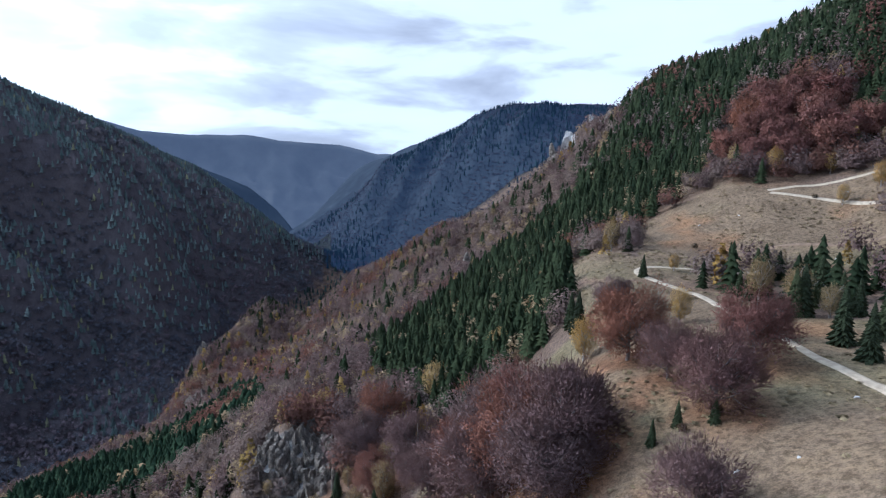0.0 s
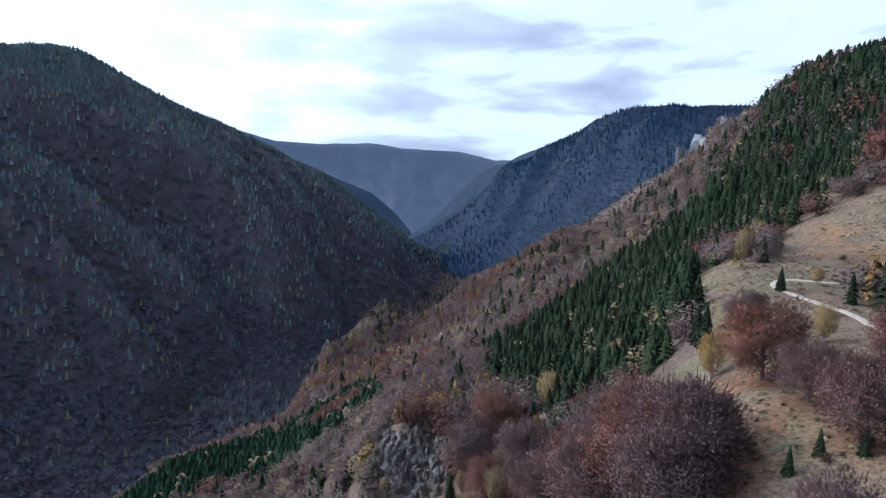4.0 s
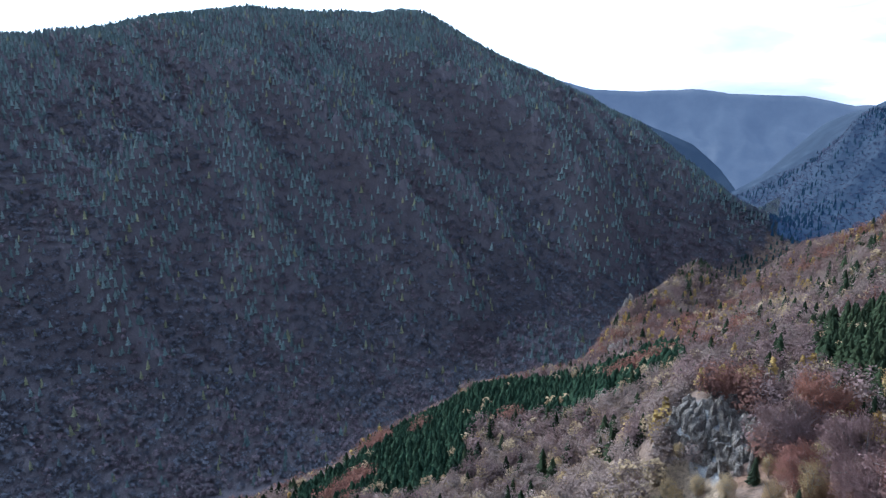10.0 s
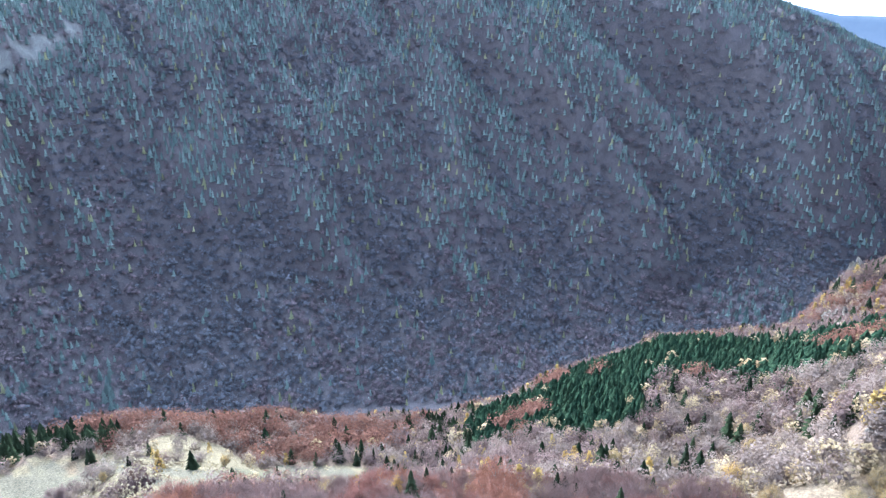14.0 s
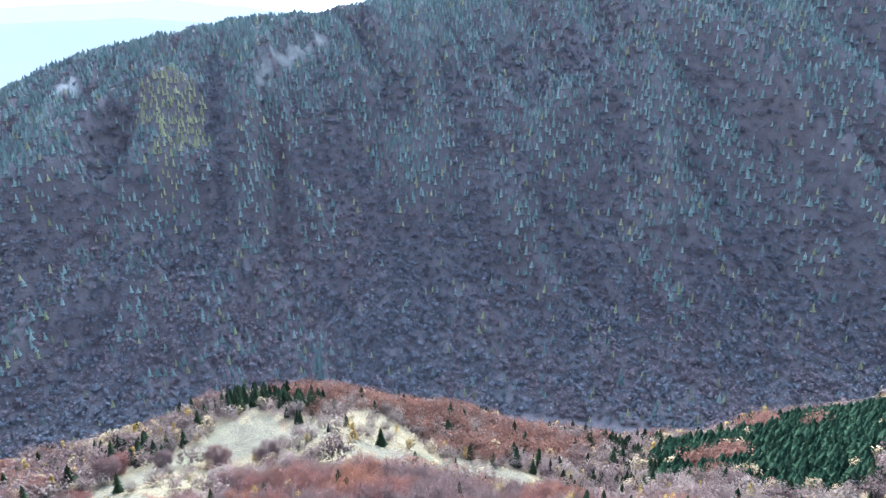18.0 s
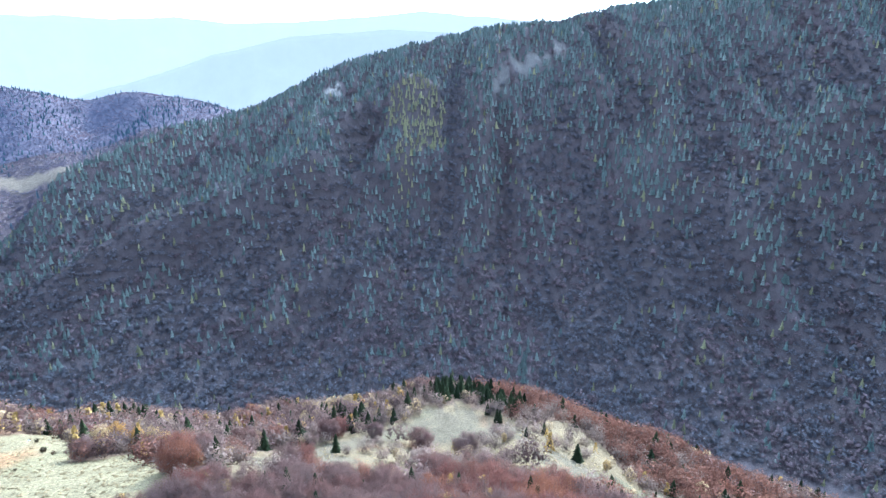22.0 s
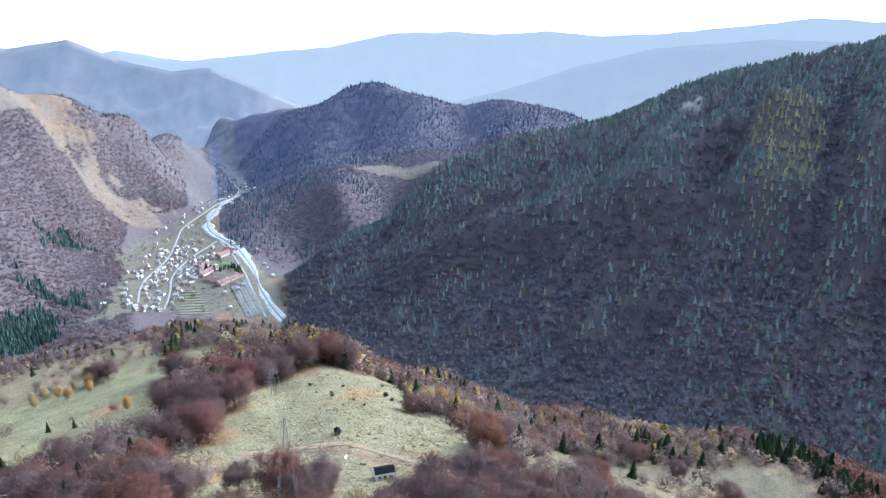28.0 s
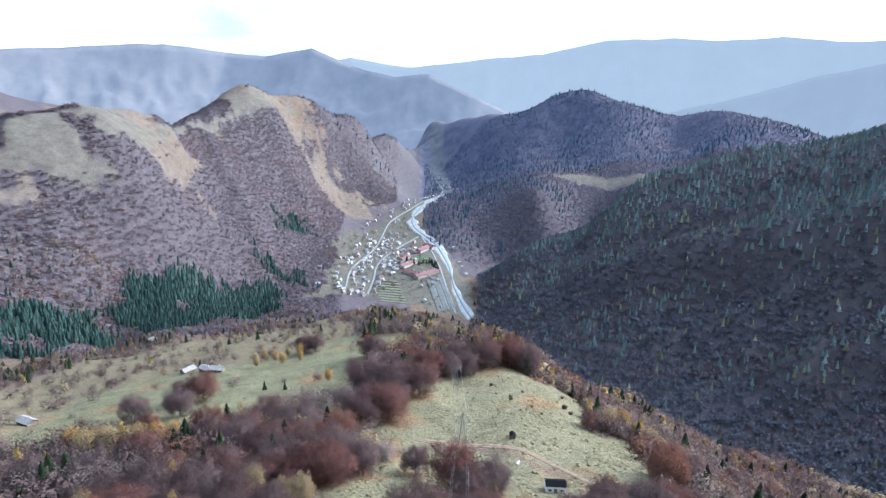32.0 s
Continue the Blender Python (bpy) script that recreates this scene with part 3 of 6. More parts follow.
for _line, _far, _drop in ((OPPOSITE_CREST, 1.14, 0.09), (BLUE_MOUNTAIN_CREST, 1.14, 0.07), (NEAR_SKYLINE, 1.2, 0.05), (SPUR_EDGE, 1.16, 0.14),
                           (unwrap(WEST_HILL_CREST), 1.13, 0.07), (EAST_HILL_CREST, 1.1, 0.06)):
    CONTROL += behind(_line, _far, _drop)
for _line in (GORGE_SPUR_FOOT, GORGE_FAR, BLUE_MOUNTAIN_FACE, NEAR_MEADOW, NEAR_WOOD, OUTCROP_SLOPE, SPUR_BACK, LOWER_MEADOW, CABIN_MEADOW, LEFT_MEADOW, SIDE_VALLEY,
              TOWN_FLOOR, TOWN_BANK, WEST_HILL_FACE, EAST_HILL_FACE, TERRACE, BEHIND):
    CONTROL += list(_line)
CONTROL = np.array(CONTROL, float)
R_IN, R_OUT = 25.0, 3650.0
N_B, N_R = 1260, 270
STEP_R = math.log(R_OUT / R_IN) / (N_R - 1)


def embed(b, r):
    b = np.radians(b)
    return np.stack([np.cos(b), np.sin(b), 0.45 * np.log(r)], -1)


def rbf(d2):
    return np.sqrt(d2 + 0.0006)


_e = embed(CONTROL[:, 0], CONTROL[:, 1])
_k = rbf(((_e[:, None] - _e[None]) ** 2).sum(-1)) - 0.004 * np.eye(len(_e))
_s = CONTROL[:, 2] / CONTROL[:, 1]
_m = np.zeros((len(_e) + 4,) * 2)
_m[:-4, :-4], _m[:-4, -4], _m[:-4, -3:] = _k, 1, _e
_m[-4:, :-4] = _m[:-4, -4:].T
_w = np.linalg.solve(_m, np.append(_s, np.zeros(4)))


def lattice(ix, iy, seed):
    h = (ix.astype(np.int64) * 374761393 + iy.astype(np.int64) * 668265263 + seed * 974711) & 0x7FFFFFFF
    h = ((h ^ (h >> 13)) * 1274126177) & 0x7FFFFFFF
    return ((h ^ (h >> 16)) & 0xFFFF) / 32767.5 - 1


def fuzz(x, y, size, octaves=4, seed=1, rough=0.5):
    """Smooth noise over the plan, about -1 to 1."""
    total, amp, out = 0.0, 1.0, np.zeros(np.shape(x))
    for k in range(octaves):
        u, v = np.asarray(x) / size, np.asarray(y) / size
        iu, iv = np.floor(u), np.floor(v)
        fu, fv = u - iu, v - iv
        fu, fv = fu * fu * (3 - 2 * fu), fv * fv * (3 - 2 * fv)
        a, b = lattice(iu, iv, seed + k), lattice(iu + 1, iv, seed + k)
        c, d = lattice(iu, iv + 1, seed + k), lattice(iu + 1, iv + 1, seed + k)
        out = out + amp * ((a + (b - a) * fu) * (1 - fv) + (c + (d - c) * fu) * fv)
        total, amp, size = total + amp, amp * rough, size / 2.03
    return out / total * 1.5


def plan(b, r):
    b = np.radians(b)
    return np.sin(b) * r, np.cos(b) * r


def line_distance(x, y, pts):
    """Distance in plan to a polyline, and how far along it the nearest place is (0 to 1)."""
    best, along, n = np.full(np.shape(x), 1e9), np.zeros(np.shape(x)), len(pts) - 1
    for i, (p, q) in enumerate(zip(pts, pts[1:])):
        dx, dy = q[0] - p[0], q[1] - p[1]
        t = np.clip(((x - p[0]) * dx + (y - p[1]) * dy) / (dx * dx + dy * dy), 0, 1)
        d = np.hypot(x - p[0] - t * dx, y - p[1] - t * dy)
        along = np.where(d < best, (i + t) / n, along)
        best = np.minimum(best, d)
    return best, along


# Ribs that run down the opposite slope, traced from the camera's view: height, half width, line in plan from the crest
# to the foot.
STEEP_RIBS = [(104, 50, [(-1090, 986), (-965, 999), (-872, 1039), (-778, 1074), (-679, 1097), (-595, 1092), (-506, 1066), (-446, 1087), (-400, 1111)]),
              (96, 52, [(-1150, 690), (-1060, 700), (-972, 715), (-868, 738), (-763, 752), (-673, 771), (-582, 764), (-523, 747)]),
              (64, 40, [(-992, 854), (-868, 889), (-735, 889), (-670, 890), (-580, 885), (-494, 883)]),
              (40, 38, [(-900, 1200), (-827, 1187), (-724, 1164), (-650, 1151), (-574, 1129)]),
              (62, 42, [(-1042, 1289), (-860, 1232), (-741, 1219), (-639, 1193), (-532, 1167), (-474, 1149)])]
BROAD_RIBS = [(60, 42, [(-882, 1337), (-726, 1294), (-602, 1279), (-514, 1236), (-437, 1203)]),
              (44, 44, [(-733, 1390), (-577, 1376), (-445, 1349), (-357, 1346)]),
              (34, 48, [(-1043, 649), (-961, 616), (-868, 595), (-797, 555), (-723, 494)]),
              (30, 48, [(-1087, 558), (-994, 515), (-924, 394), (-847, 345), (-799, 300)]),
              (36, 54, [(-1300, 300), (-1227, 284), (-1070, 244), (-980, 230), (-908, 238)]),
              (46, 56, [(-1330, 80), (-1304, 57), (-1223, -10), (-1146, -53), (-1051, -50), (-948, -32)])]
WEST_RIBS = [(42, 60, [(-1230, -152), (-1203, -152), (-1062, -175), (-980, -180)]), (42, 60, [(-1220, -180), (-1179, -212), (-1069, -336), (-955, -382)]),
             (40, 70, [(-1266, -416), (-1130, -586), (-999, -700), (-866, -791)]), (46, 56, [(-1100, -60), (-1038, -124), (-988, -305), (-914, -461), (-821, -610), (-736, -687)]),
             (32, 44, [(-947, -125), (-874, -238), (-815, -323), (-741, -339)])]
RIBS = STEEP_RIBS + BROAD_RIBS + WEST_RIBS
# The same for the hills farther off: bearing and distance at the top and at the foot, height, half width.
FAR_RIBS = [(-4, 2350, -9, 1750, 70, 80), (4, 2200, -3, 1600, 60, 60), (10, 2050, 4, 1500, 40, 60), (0, 2300, -7, 1680, 50, 50), (7, 2100, 0, 1560, 45, 50),
            (-166, 1500, -160, 1100, 30, 70), (-174, 1180, -168, 930, 26, 60), (-161, 1900, -156, 1400, 40, 90), (-170, 1400, -164, 1000, 26, 60), (-157, 2050, -152, 1700, 34, 80),
            (-133, 2650, -140, 2050, 80, 90), (-135, 2700, -143, 2300, 60, 60), (-129, 2600, -133, 2150, 60, 70), (-124, 2560, -127, 2150, 50, 70), (-119, 2500, -122, 2100, 46, 70)]


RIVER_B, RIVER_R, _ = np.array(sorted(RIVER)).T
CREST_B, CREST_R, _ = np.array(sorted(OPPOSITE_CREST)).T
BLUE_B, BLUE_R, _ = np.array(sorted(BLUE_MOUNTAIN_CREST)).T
RIVER_PLAN = [plan(b, r) for b, r, _ in RIVER]


def slope_across(x, y):
    """How far along the opposite slope a place lies, on lines that follow its fall."""
    return y - np.clip(0.15 + 0.0016 * y, -0.9, 0.18) * (x + 900)


def shape_land(b, r):
    x, y = plan(b, r)
    s = np.empty(b.shape)
    for i in range(0, len(b), 20000):
        e = embed(b[i:i + 20000], r[i:i + 20000])
        d2 = (e ** 2).sum(1)[:, None] + (_e ** 2).sum(1)[None] - 2 * e @ _e.T
        s[i:i + 20000] = rbf(np.maximum(d2, 0)) @ _w[:-4] + _w[-4] + e @ _w[-3:]
    z = s * r
    rc, rr = np.interp(b, CREST_B, CREST_R), np.interp(b, RIVER_B, RIVER_R)
    over = (b > -141.7) & (b < -12) & (r > rr)
    q0 = np.clip((r - rr) / (rc - rr), 0, 2)
    inner = np.where(over, np.clip((0.99 - q0) / 0.2, 0, 1), 1.0)
    blue = np.interp(b, BLUE_B, BLUE_R)
    inner = np.where(~over & (b > -14) & (b < 18), np.clip((0.98 * blue - r) / (0.2 * blue), 0, 1), inner)
    for up, wide, line in RIBS:
        d, t = line_distance(x, y, line)
        z += inner * 1.4 * up * np.clip(t * 2.4, 0, 1) * np.clip((1 - t) * 3.5, 0, 1) ** 0.7 * (1.25 * np.exp(-np.abs(d / wide) ** 1.1) - 0.25 * np.exp(-(d / wide / 2.4) ** 2))
    for b1, r1, b2, r2, up, wide in FAR_RIBS:
        d, t = line_distance(x, y, [plan(b1, r1), plan(b2, r2)])
        z += inner * 1.3 * up * np.sin(np.pi * np.clip(t, 0, 1) ** 0.8) ** 1.2 * np.exp(-np.abs(d / wide) ** 1.3)
    floor = np.clip((z + 372) / 50, 0, 1)
    steep = np.clip((r - 520) / 300, 0, 1) * floor
    # gullies that follow the fall of the opposite slope
    d, t = line_distance(x, y, RIVER_PLAN)
    across = slope_across(x, y)
    cut = np.clip((d - 60) / 250, 0, 1) * np.clip((1150 - d) / 350, 0, 1) * (b > -150) * (b < -5) * over * inner
    z += cut * (34 * (0.55 - np.abs(fuzz(across, x * 0.16, 120, 3, 41))) + 15 * (0.5 - np.abs(fuzz(across, x * 0.22, 46, 3, 43))))
    z += steep * (0.2 + 0.8 * inner) * (14 * fuzz(x, y, 190, 5, 3) - 10 * np.abs(fuzz(x, y, 130, 3, 9)))
    z += np.clip((r - 60) / 300, 0, 1) * 1.8 * fuzz(x, y, 45, 4, 5) * (0.4 + 0.6 * floor) + 0.22 * fuzz(x, y, 9, 3, 7)
    return z


_rad = R_IN * np.exp(STEP_R * np.arange(N_R))
_ber = -180 + 360 / N_B * np.arange(N_B)
GB, GR = np.meshgrid(_ber, _rad, indexing="ij")
LAND = shape_land(GB.ravel(), GR.ravel()).reshape(N_B, N_R)


def ground_at(x, y):
    """Height of the land above the datum."""
    x, y = np.asarray(x, float), np.asarray(y, float)
    r = np.clip(np.hypot(x, y), R_IN, R_OUT * 0.999)
    u = (np.degrees(np.arctan2(x, y)) + 180) / (360 / N_B) % N_B
    v = np.log(r / R_IN) / STEP_R
    i, j = np.floor(u).astype(int) % N_B, np.minimum(np.floor(v).astype(int), N_R - 2)
    f, g = u - np.floor(u), v - j
    k = (i + 1) % N_B
    return ALT + (LAND[i, j] * (1 - f) + LAND[k, j] * f) * (1 - g) + (LAND[i, j + 1] * (1 - f) + LAND[k, j + 1] * f) * g


def mesh_np(name, verts, faces, mat, tint=None, smooth=False, facing=None):
    """A mesh from arrays, all of its faces with the same number of corners."""
    me = bpy.data.meshes.new(name)
    verts, faces = np.asarray(verts, np.float32), np.asarray(faces, np.int32)
    me.vertices.add(len(verts))
    me.vertices.foreach_set("co", verts.ravel())
    me.loops.add(faces.size)
    me.loops.foreach_set("vertex_index", faces.ravel())
    me.polygons.add(len(faces))
    me.polygons.foreach_set("loop_start", np.arange(0, faces.size, faces.shape[1], dtype=np.int32))
    me.update(calc_edges=True)
    me.polygons.foreach_set("use_smooth", np.full(len(faces), smooth))
    if tint is not None:
        at = me.color_attributes.new("tint", "FLOAT_COLOR", "POINT")
        at.data.foreach_set("color", np.concatenate([tint, np.ones((len(tint), 1))], 1).astype(np.float32).ravel())
    if facing is not None:
        at = me.attributes.new("facing", "FLOAT_VECTOR", "POINT")
        at.data.foreach_set("vector", np.asarray(facing, np.float32).ravel())
    me.materials.append(mat)
    return me
gx, gy = plan(GB, GR)


def inside(polys, x, y, rough=0.012):
    """Whether places lie in any of the outlines, whose edges wander a little."""
    r = np.hypot(x, y)
    wx = x + np.maximum(3, r * rough) * fuzz(x, y, 28, 3, 51)
    wy = y + np.maximum(3, r * rough) * fuzz(x, y, 28, 3, 57)
    found = np.zeros(np.shape(x), bool)
    for pts in polys:
        odd = np.zeros(np.shape(x), bool)
        for (x1, y1), (x2, y2) in zip(pts, pts[1:] + pts[:1]):
            if y1 != y2:
                odd ^= ((y1 > wy) != (y2 > wy)) & (wx < (x2 - x1) * (wy - y1) / (y2 - y1) + x1)
        found |= odd
    return found


_rb, _rr, _ = np.array(sorted(RIVER)).T
_cb, _cr, _ = np.array(sorted(OPPOSITE_CREST)).T


def bearing(x, y):
    b = np.degrees(np.arctan2(x, y))
    return np.where(b > 100, b - 360, b)


def over_river(x, y):
    """Whether a place lies beyond the river, on the opposite slope."""
    b, r = bearing(x, y), np.hypot(x, y)
    return (b > -141.7) & (b < -11) & (r > np.interp(b, _rb, _rr))


FLOOR_TINT = (0.15, 0.108, 0.08)
def west_wood(x, y):
    """Where woods stand on the hill west of the town; strips of heath run down between them."""
    b, z = bearing(x, y), ground_at(x, y) - ALT
    strips = fuzz(x * 0.8 + y * 0.6, (y * 0.8 - x * 0.6) * 0.35, 150, 4, 111) + 0.25 * fuzz(x, y, 40, 3, 113)
    return (b < -148) & (np.hypot(x, y) > 640) & (strips > -0.5 + 0.12 * (b > -157) - 0.3 * (z < -170) + 0.5 * (z > -75))


LOCAL = sum(np.roll(LAND, k, 0) for k in (-14, -10, -6, -3, 0, 3, 6, 10, 14)) / 9
CONVEX = (LAND - LOCAL)


def convex_at(x, y):
    """How far a place stands out from the land beside it: ribs above zero, gullies below."""
    u = (np.degrees(np.arctan2(x, y)) + 180) / (360 / N_B) % N_B
    v = np.log(np.clip(np.hypot(x, y), R_IN, R_OUT * 0.999) / R_IN) / STEP_R
    return CONVEX[u.astype(int) % N_B, v.astype(int)]


ZONE_TINTS = [(PARKLAND, (0.165, 0.132, 0.08)), (UPPER_MEADOW, (0.185, 0.135, 0.085)), (LOW_MEADOW, (0.12, 0.102, 0.07)), (KNOLL_MEADOW, (0.185, 0.16, 0.092)), (SIDE_MEADOW, (0.165, 0.148, 0.083)),
              (HILLTOP_MEADOW, (0.155, 0.132, 0.105)), (TOWN_GROUND, (0.135, 0.118, 0.092)), (SCRUB_GROUND, (0.2, 0.15, 0.1)), (ROCK_FACE, (0.2, 0.19, 0.18)), (SCREE, (0.19, 0.185, 0.18))]


def ground_tint(x, y):
    c = np.broadcast_to(np.array(FLOOR_TINT), (*np.shape(x), 3)).copy()
    litter = np.clip(fuzz(x, y, 60, 4, 61) * 1.4, 0, 1)[..., None]
    c = c * (1 - 0.6 * litter) + np.array((0.2, 0.13, 0.075)) * 0.6 * litter
    b, r = bearing(x, y), np.hypot(x, y)
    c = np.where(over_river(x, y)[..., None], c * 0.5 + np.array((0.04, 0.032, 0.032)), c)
    heath = ((b < -148) & (r > 640)) * np.clip(fuzz(x, y, 150, 4, 67) + 0.6, 0, 1)
    c = c * (1 - heath[..., None]) + np.array((0.185, 0.145, 0.115)) * heath[..., None]
    c = np.where(west_wood(x, y)[..., None], np.array((0.112, 0.09, 0.096)), c)
    # floor across the river blued like its woods, haze in the colour
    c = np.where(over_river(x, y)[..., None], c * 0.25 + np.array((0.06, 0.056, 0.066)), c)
    # the blue mountain's land takes a painted dark blue haze, with paler rock streaks
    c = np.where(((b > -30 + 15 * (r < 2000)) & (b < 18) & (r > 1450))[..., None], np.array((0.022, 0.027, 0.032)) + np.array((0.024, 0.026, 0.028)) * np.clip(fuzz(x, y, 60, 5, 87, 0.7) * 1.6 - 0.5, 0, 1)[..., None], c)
    c = np.where(((b > -147) & (b < -108) & (r > 1200))[..., None], np.array((0.095, 0.078, 0.086)), c)
    c = np.where(((b < -146) & (b > -152) & (r > 1900))[..., None], np.array((0.13, 0.11, 0.115)), c)
    for polys, tint in ZONE_TINTS:
        c = np.where(inside(polys, x, y)[..., None], np.array(tint), c)
    open_land = inside(UPPER_MEADOW + LOW_MEADOW + KNOLL_MEADOW + SIDE_MEADOW, x, y)
    moss = np.clip(fuzz(x, y, 34, 4, 71) * 1.5 - 0.2, 0, 1)[..., None] * open_land[..., None]
    c = c * (1 - 0.4 * moss) + np.array((0.15, 0.145, 0.07)) * 0.4 * moss
    rust = np.clip(fuzz(x, y, 26, 4, 77) * 2.2 - 0.9, 0, 1)[..., None] * open_land[..., None]
    c = c * (1 - 0.6 * rust) + np.array((0.26, 0.14, 0.065)) * 0.6 * rust
    for tx, ty, h in BEECHES:
        litter = np.clip(1.25 - np.hypot(x - tx, y - ty) / (0.62 * h) + 0.5 * fuzz(x, y, 7, 2, 83), 0, 1)[..., None]
        c = c * (1 - 0.75 * litter) + np.array((0.2, 0.105, 0.055)) * 0.75 * litter
    return c


_v = np.stack([gx, gy, LAND + ALT], -1).reshape(-1, 3)
_i = np.arange(N_B)[:, None] * N_R
_k = (np.arange(N_B)[:, None] + 1) % N_B * N_R
_j = np.arange(N_R - 1)[None]
_f = np.stack([_i + _j, _k + _j, _k + _j + 1, _i + _j + 1], -1).reshape(-1, 4)[:, ::-1]
# the cap under the station
_cap = new("ground_under_station", mesh_np("ground_under_station", np.concatenate([_v[::N_R], [(0, 0, float(_v[::N_R, 2].mean()))]]),
           np.stack([np.arange(N_B), (np.arange(N_B) + 1) % N_B, np.full(N_B, N_B)], 1)[:, ::-1], m_ground, np.tile((0.2, 0.16, 0.1), (N_B + 1, 1)), True))
tagged(_cap, "dry grass on the slope below the viewpoint", "ground", kind="structure")
_far = ((GR > 2000) & (GB > -147.5) & (GB < 100) | (GR > 1450) & (GB > -10.5) & (GB < 18))[:, :-1].ravel()
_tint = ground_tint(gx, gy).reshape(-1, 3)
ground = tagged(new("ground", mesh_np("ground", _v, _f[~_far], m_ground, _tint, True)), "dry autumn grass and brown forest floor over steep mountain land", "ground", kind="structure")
tagged(new("backdrop_hills", mesh_np("backdrop_hills", _v, _f[_far], m_far_ground, _tint, True)), "wooded mountainsides, blue distance haze painted on", "mountains", kind="structure")
# ---- far ranges, their blue haze painted in as emission ----
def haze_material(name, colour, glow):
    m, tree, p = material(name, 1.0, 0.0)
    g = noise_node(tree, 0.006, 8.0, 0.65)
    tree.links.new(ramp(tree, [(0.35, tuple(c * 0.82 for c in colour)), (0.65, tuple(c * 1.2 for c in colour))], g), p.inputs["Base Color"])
    # Emission stands in for hazy air: the mountains give off no light.
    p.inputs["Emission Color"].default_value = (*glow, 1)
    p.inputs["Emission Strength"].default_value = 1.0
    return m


def far_range(name, line, mat, label, width=700, down=-420):
    """A mountain range: a crest with ribbed flanks in front of it and behind it."""
    pts = np.array(dense(line, 0.25))
    b, r, z = pts.T
    cx, cy = plan(b, r)
    z = z + 6 * fuzz(cx, cy, 160, 4, 21)
    rows = []
    for k in np.linspace(-1, 0.35, 40):
        q = abs(k) ** 0.8
        rr = r + k * width
        x, y = plan(b, rr)
        rib = (np.abs(fuzz(x, y, 420, 5, 31)) + 0.6 * np.abs(fuzz(x + 0.3 * y, y, 170, 4, 33))) * 110 * min(1, abs(k) * 4) * (1 - min(1, abs(k)))
        rows.append(np.stack([x, y, ALT + z + (down - z) * q - rib], -1))
    v = np.array(rows)
    n, m = v.shape[:2]
    i, j = np.meshgrid(np.arange(n - 1), np.arange(m - 1), indexing="ij")
    f = np.stack([i * m + j, i * m + j + 1, (i + 1) * m + j + 1, (i + 1) * m + j], -1).reshape(-1, 4)
    return tagged(new(name, mesh_np(name, v.reshape(-1, 3), f, mat, None, True)), label, "mountains", kind="structure")


far_range("backdrop_far_hill", [(-40, 4100, 260)] + FAR_HILL + [(10, 4300, 60)], haze_material("far_hill_haze", (0.07, 0.07, 0.065), (0.075, 0.08, 0.1)), "bald mountain far up the gorge, haze painted blue")
far_range("backdrop_last_hill", [(-16, 4700, 60), (-13, 4700, 118), (-10.5, 4700, 128), (-8, 4700, 95), (-4, 4700, 30)], haze_material("last_hill_haze", (0.08, 0.08, 0.075), (0.12, 0.135, 0.16)), "mountain at the head of the gorge under pale painted haze", 300)
far_range("backdrop_middle_ridge", MIDDLE_RIDGE, haze_material("middle_ridge_haze", (0.05, 0.055, 0.055), (0.014, 0.02, 0.034)), "wooded ridge up the gorge, haze painted dark blue", 300, -500)
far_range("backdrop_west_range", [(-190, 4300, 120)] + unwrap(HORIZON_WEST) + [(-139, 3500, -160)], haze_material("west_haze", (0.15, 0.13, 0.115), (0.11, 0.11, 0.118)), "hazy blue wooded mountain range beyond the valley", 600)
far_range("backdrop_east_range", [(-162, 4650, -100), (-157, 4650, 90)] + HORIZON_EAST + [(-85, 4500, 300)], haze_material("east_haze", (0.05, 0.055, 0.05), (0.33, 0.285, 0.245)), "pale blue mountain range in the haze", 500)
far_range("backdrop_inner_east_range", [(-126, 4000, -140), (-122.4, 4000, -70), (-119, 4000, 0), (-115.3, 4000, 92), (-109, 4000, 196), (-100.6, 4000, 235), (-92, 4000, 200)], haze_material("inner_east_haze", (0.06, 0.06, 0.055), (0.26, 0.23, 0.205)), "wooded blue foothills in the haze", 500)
# ---- trees ----
rng = np.random.default_rng(7)


def tube(path, radii, sides=6):
    """A tapered limb along a path, as vertices and triangles."""
    path = np.asarray(path, float)
    v, f = [], []
    for i, (p, r) in enumerate(zip(path, radii)):
        d = path[min(i + 1, len(path) - 1)] - path[max(i - 1, 0)]
        d = d / (np.linalg.norm(d) + 1e-9)
        a = np.cross(d, (0.3, 1.0, 0.1))
        a /= np.linalg.norm(a)
        b = np.cross(d, a)
        for k in range(sides):
            w = 2 * math.pi * k / sides
            v.append(p + r * (math.cos(w) * a + math.sin(w) * b))
        if i:
            for k in range(sides):
                o, n = (i - 1) * sides, (k + 1) % sides
                f += [(o + k, o + n, o + sides + n), (o + k, o + sides + n, o + sides + k)]
    return np.array(v), np.array(f)


def merge(pieces):
    v, f, n = [], [], 0
    for a, b in pieces:
        v.append(a)
        f.append(np.asarray(b) + n)
        n += len(a)
    return np.concatenate(v), np.concatenate(f)


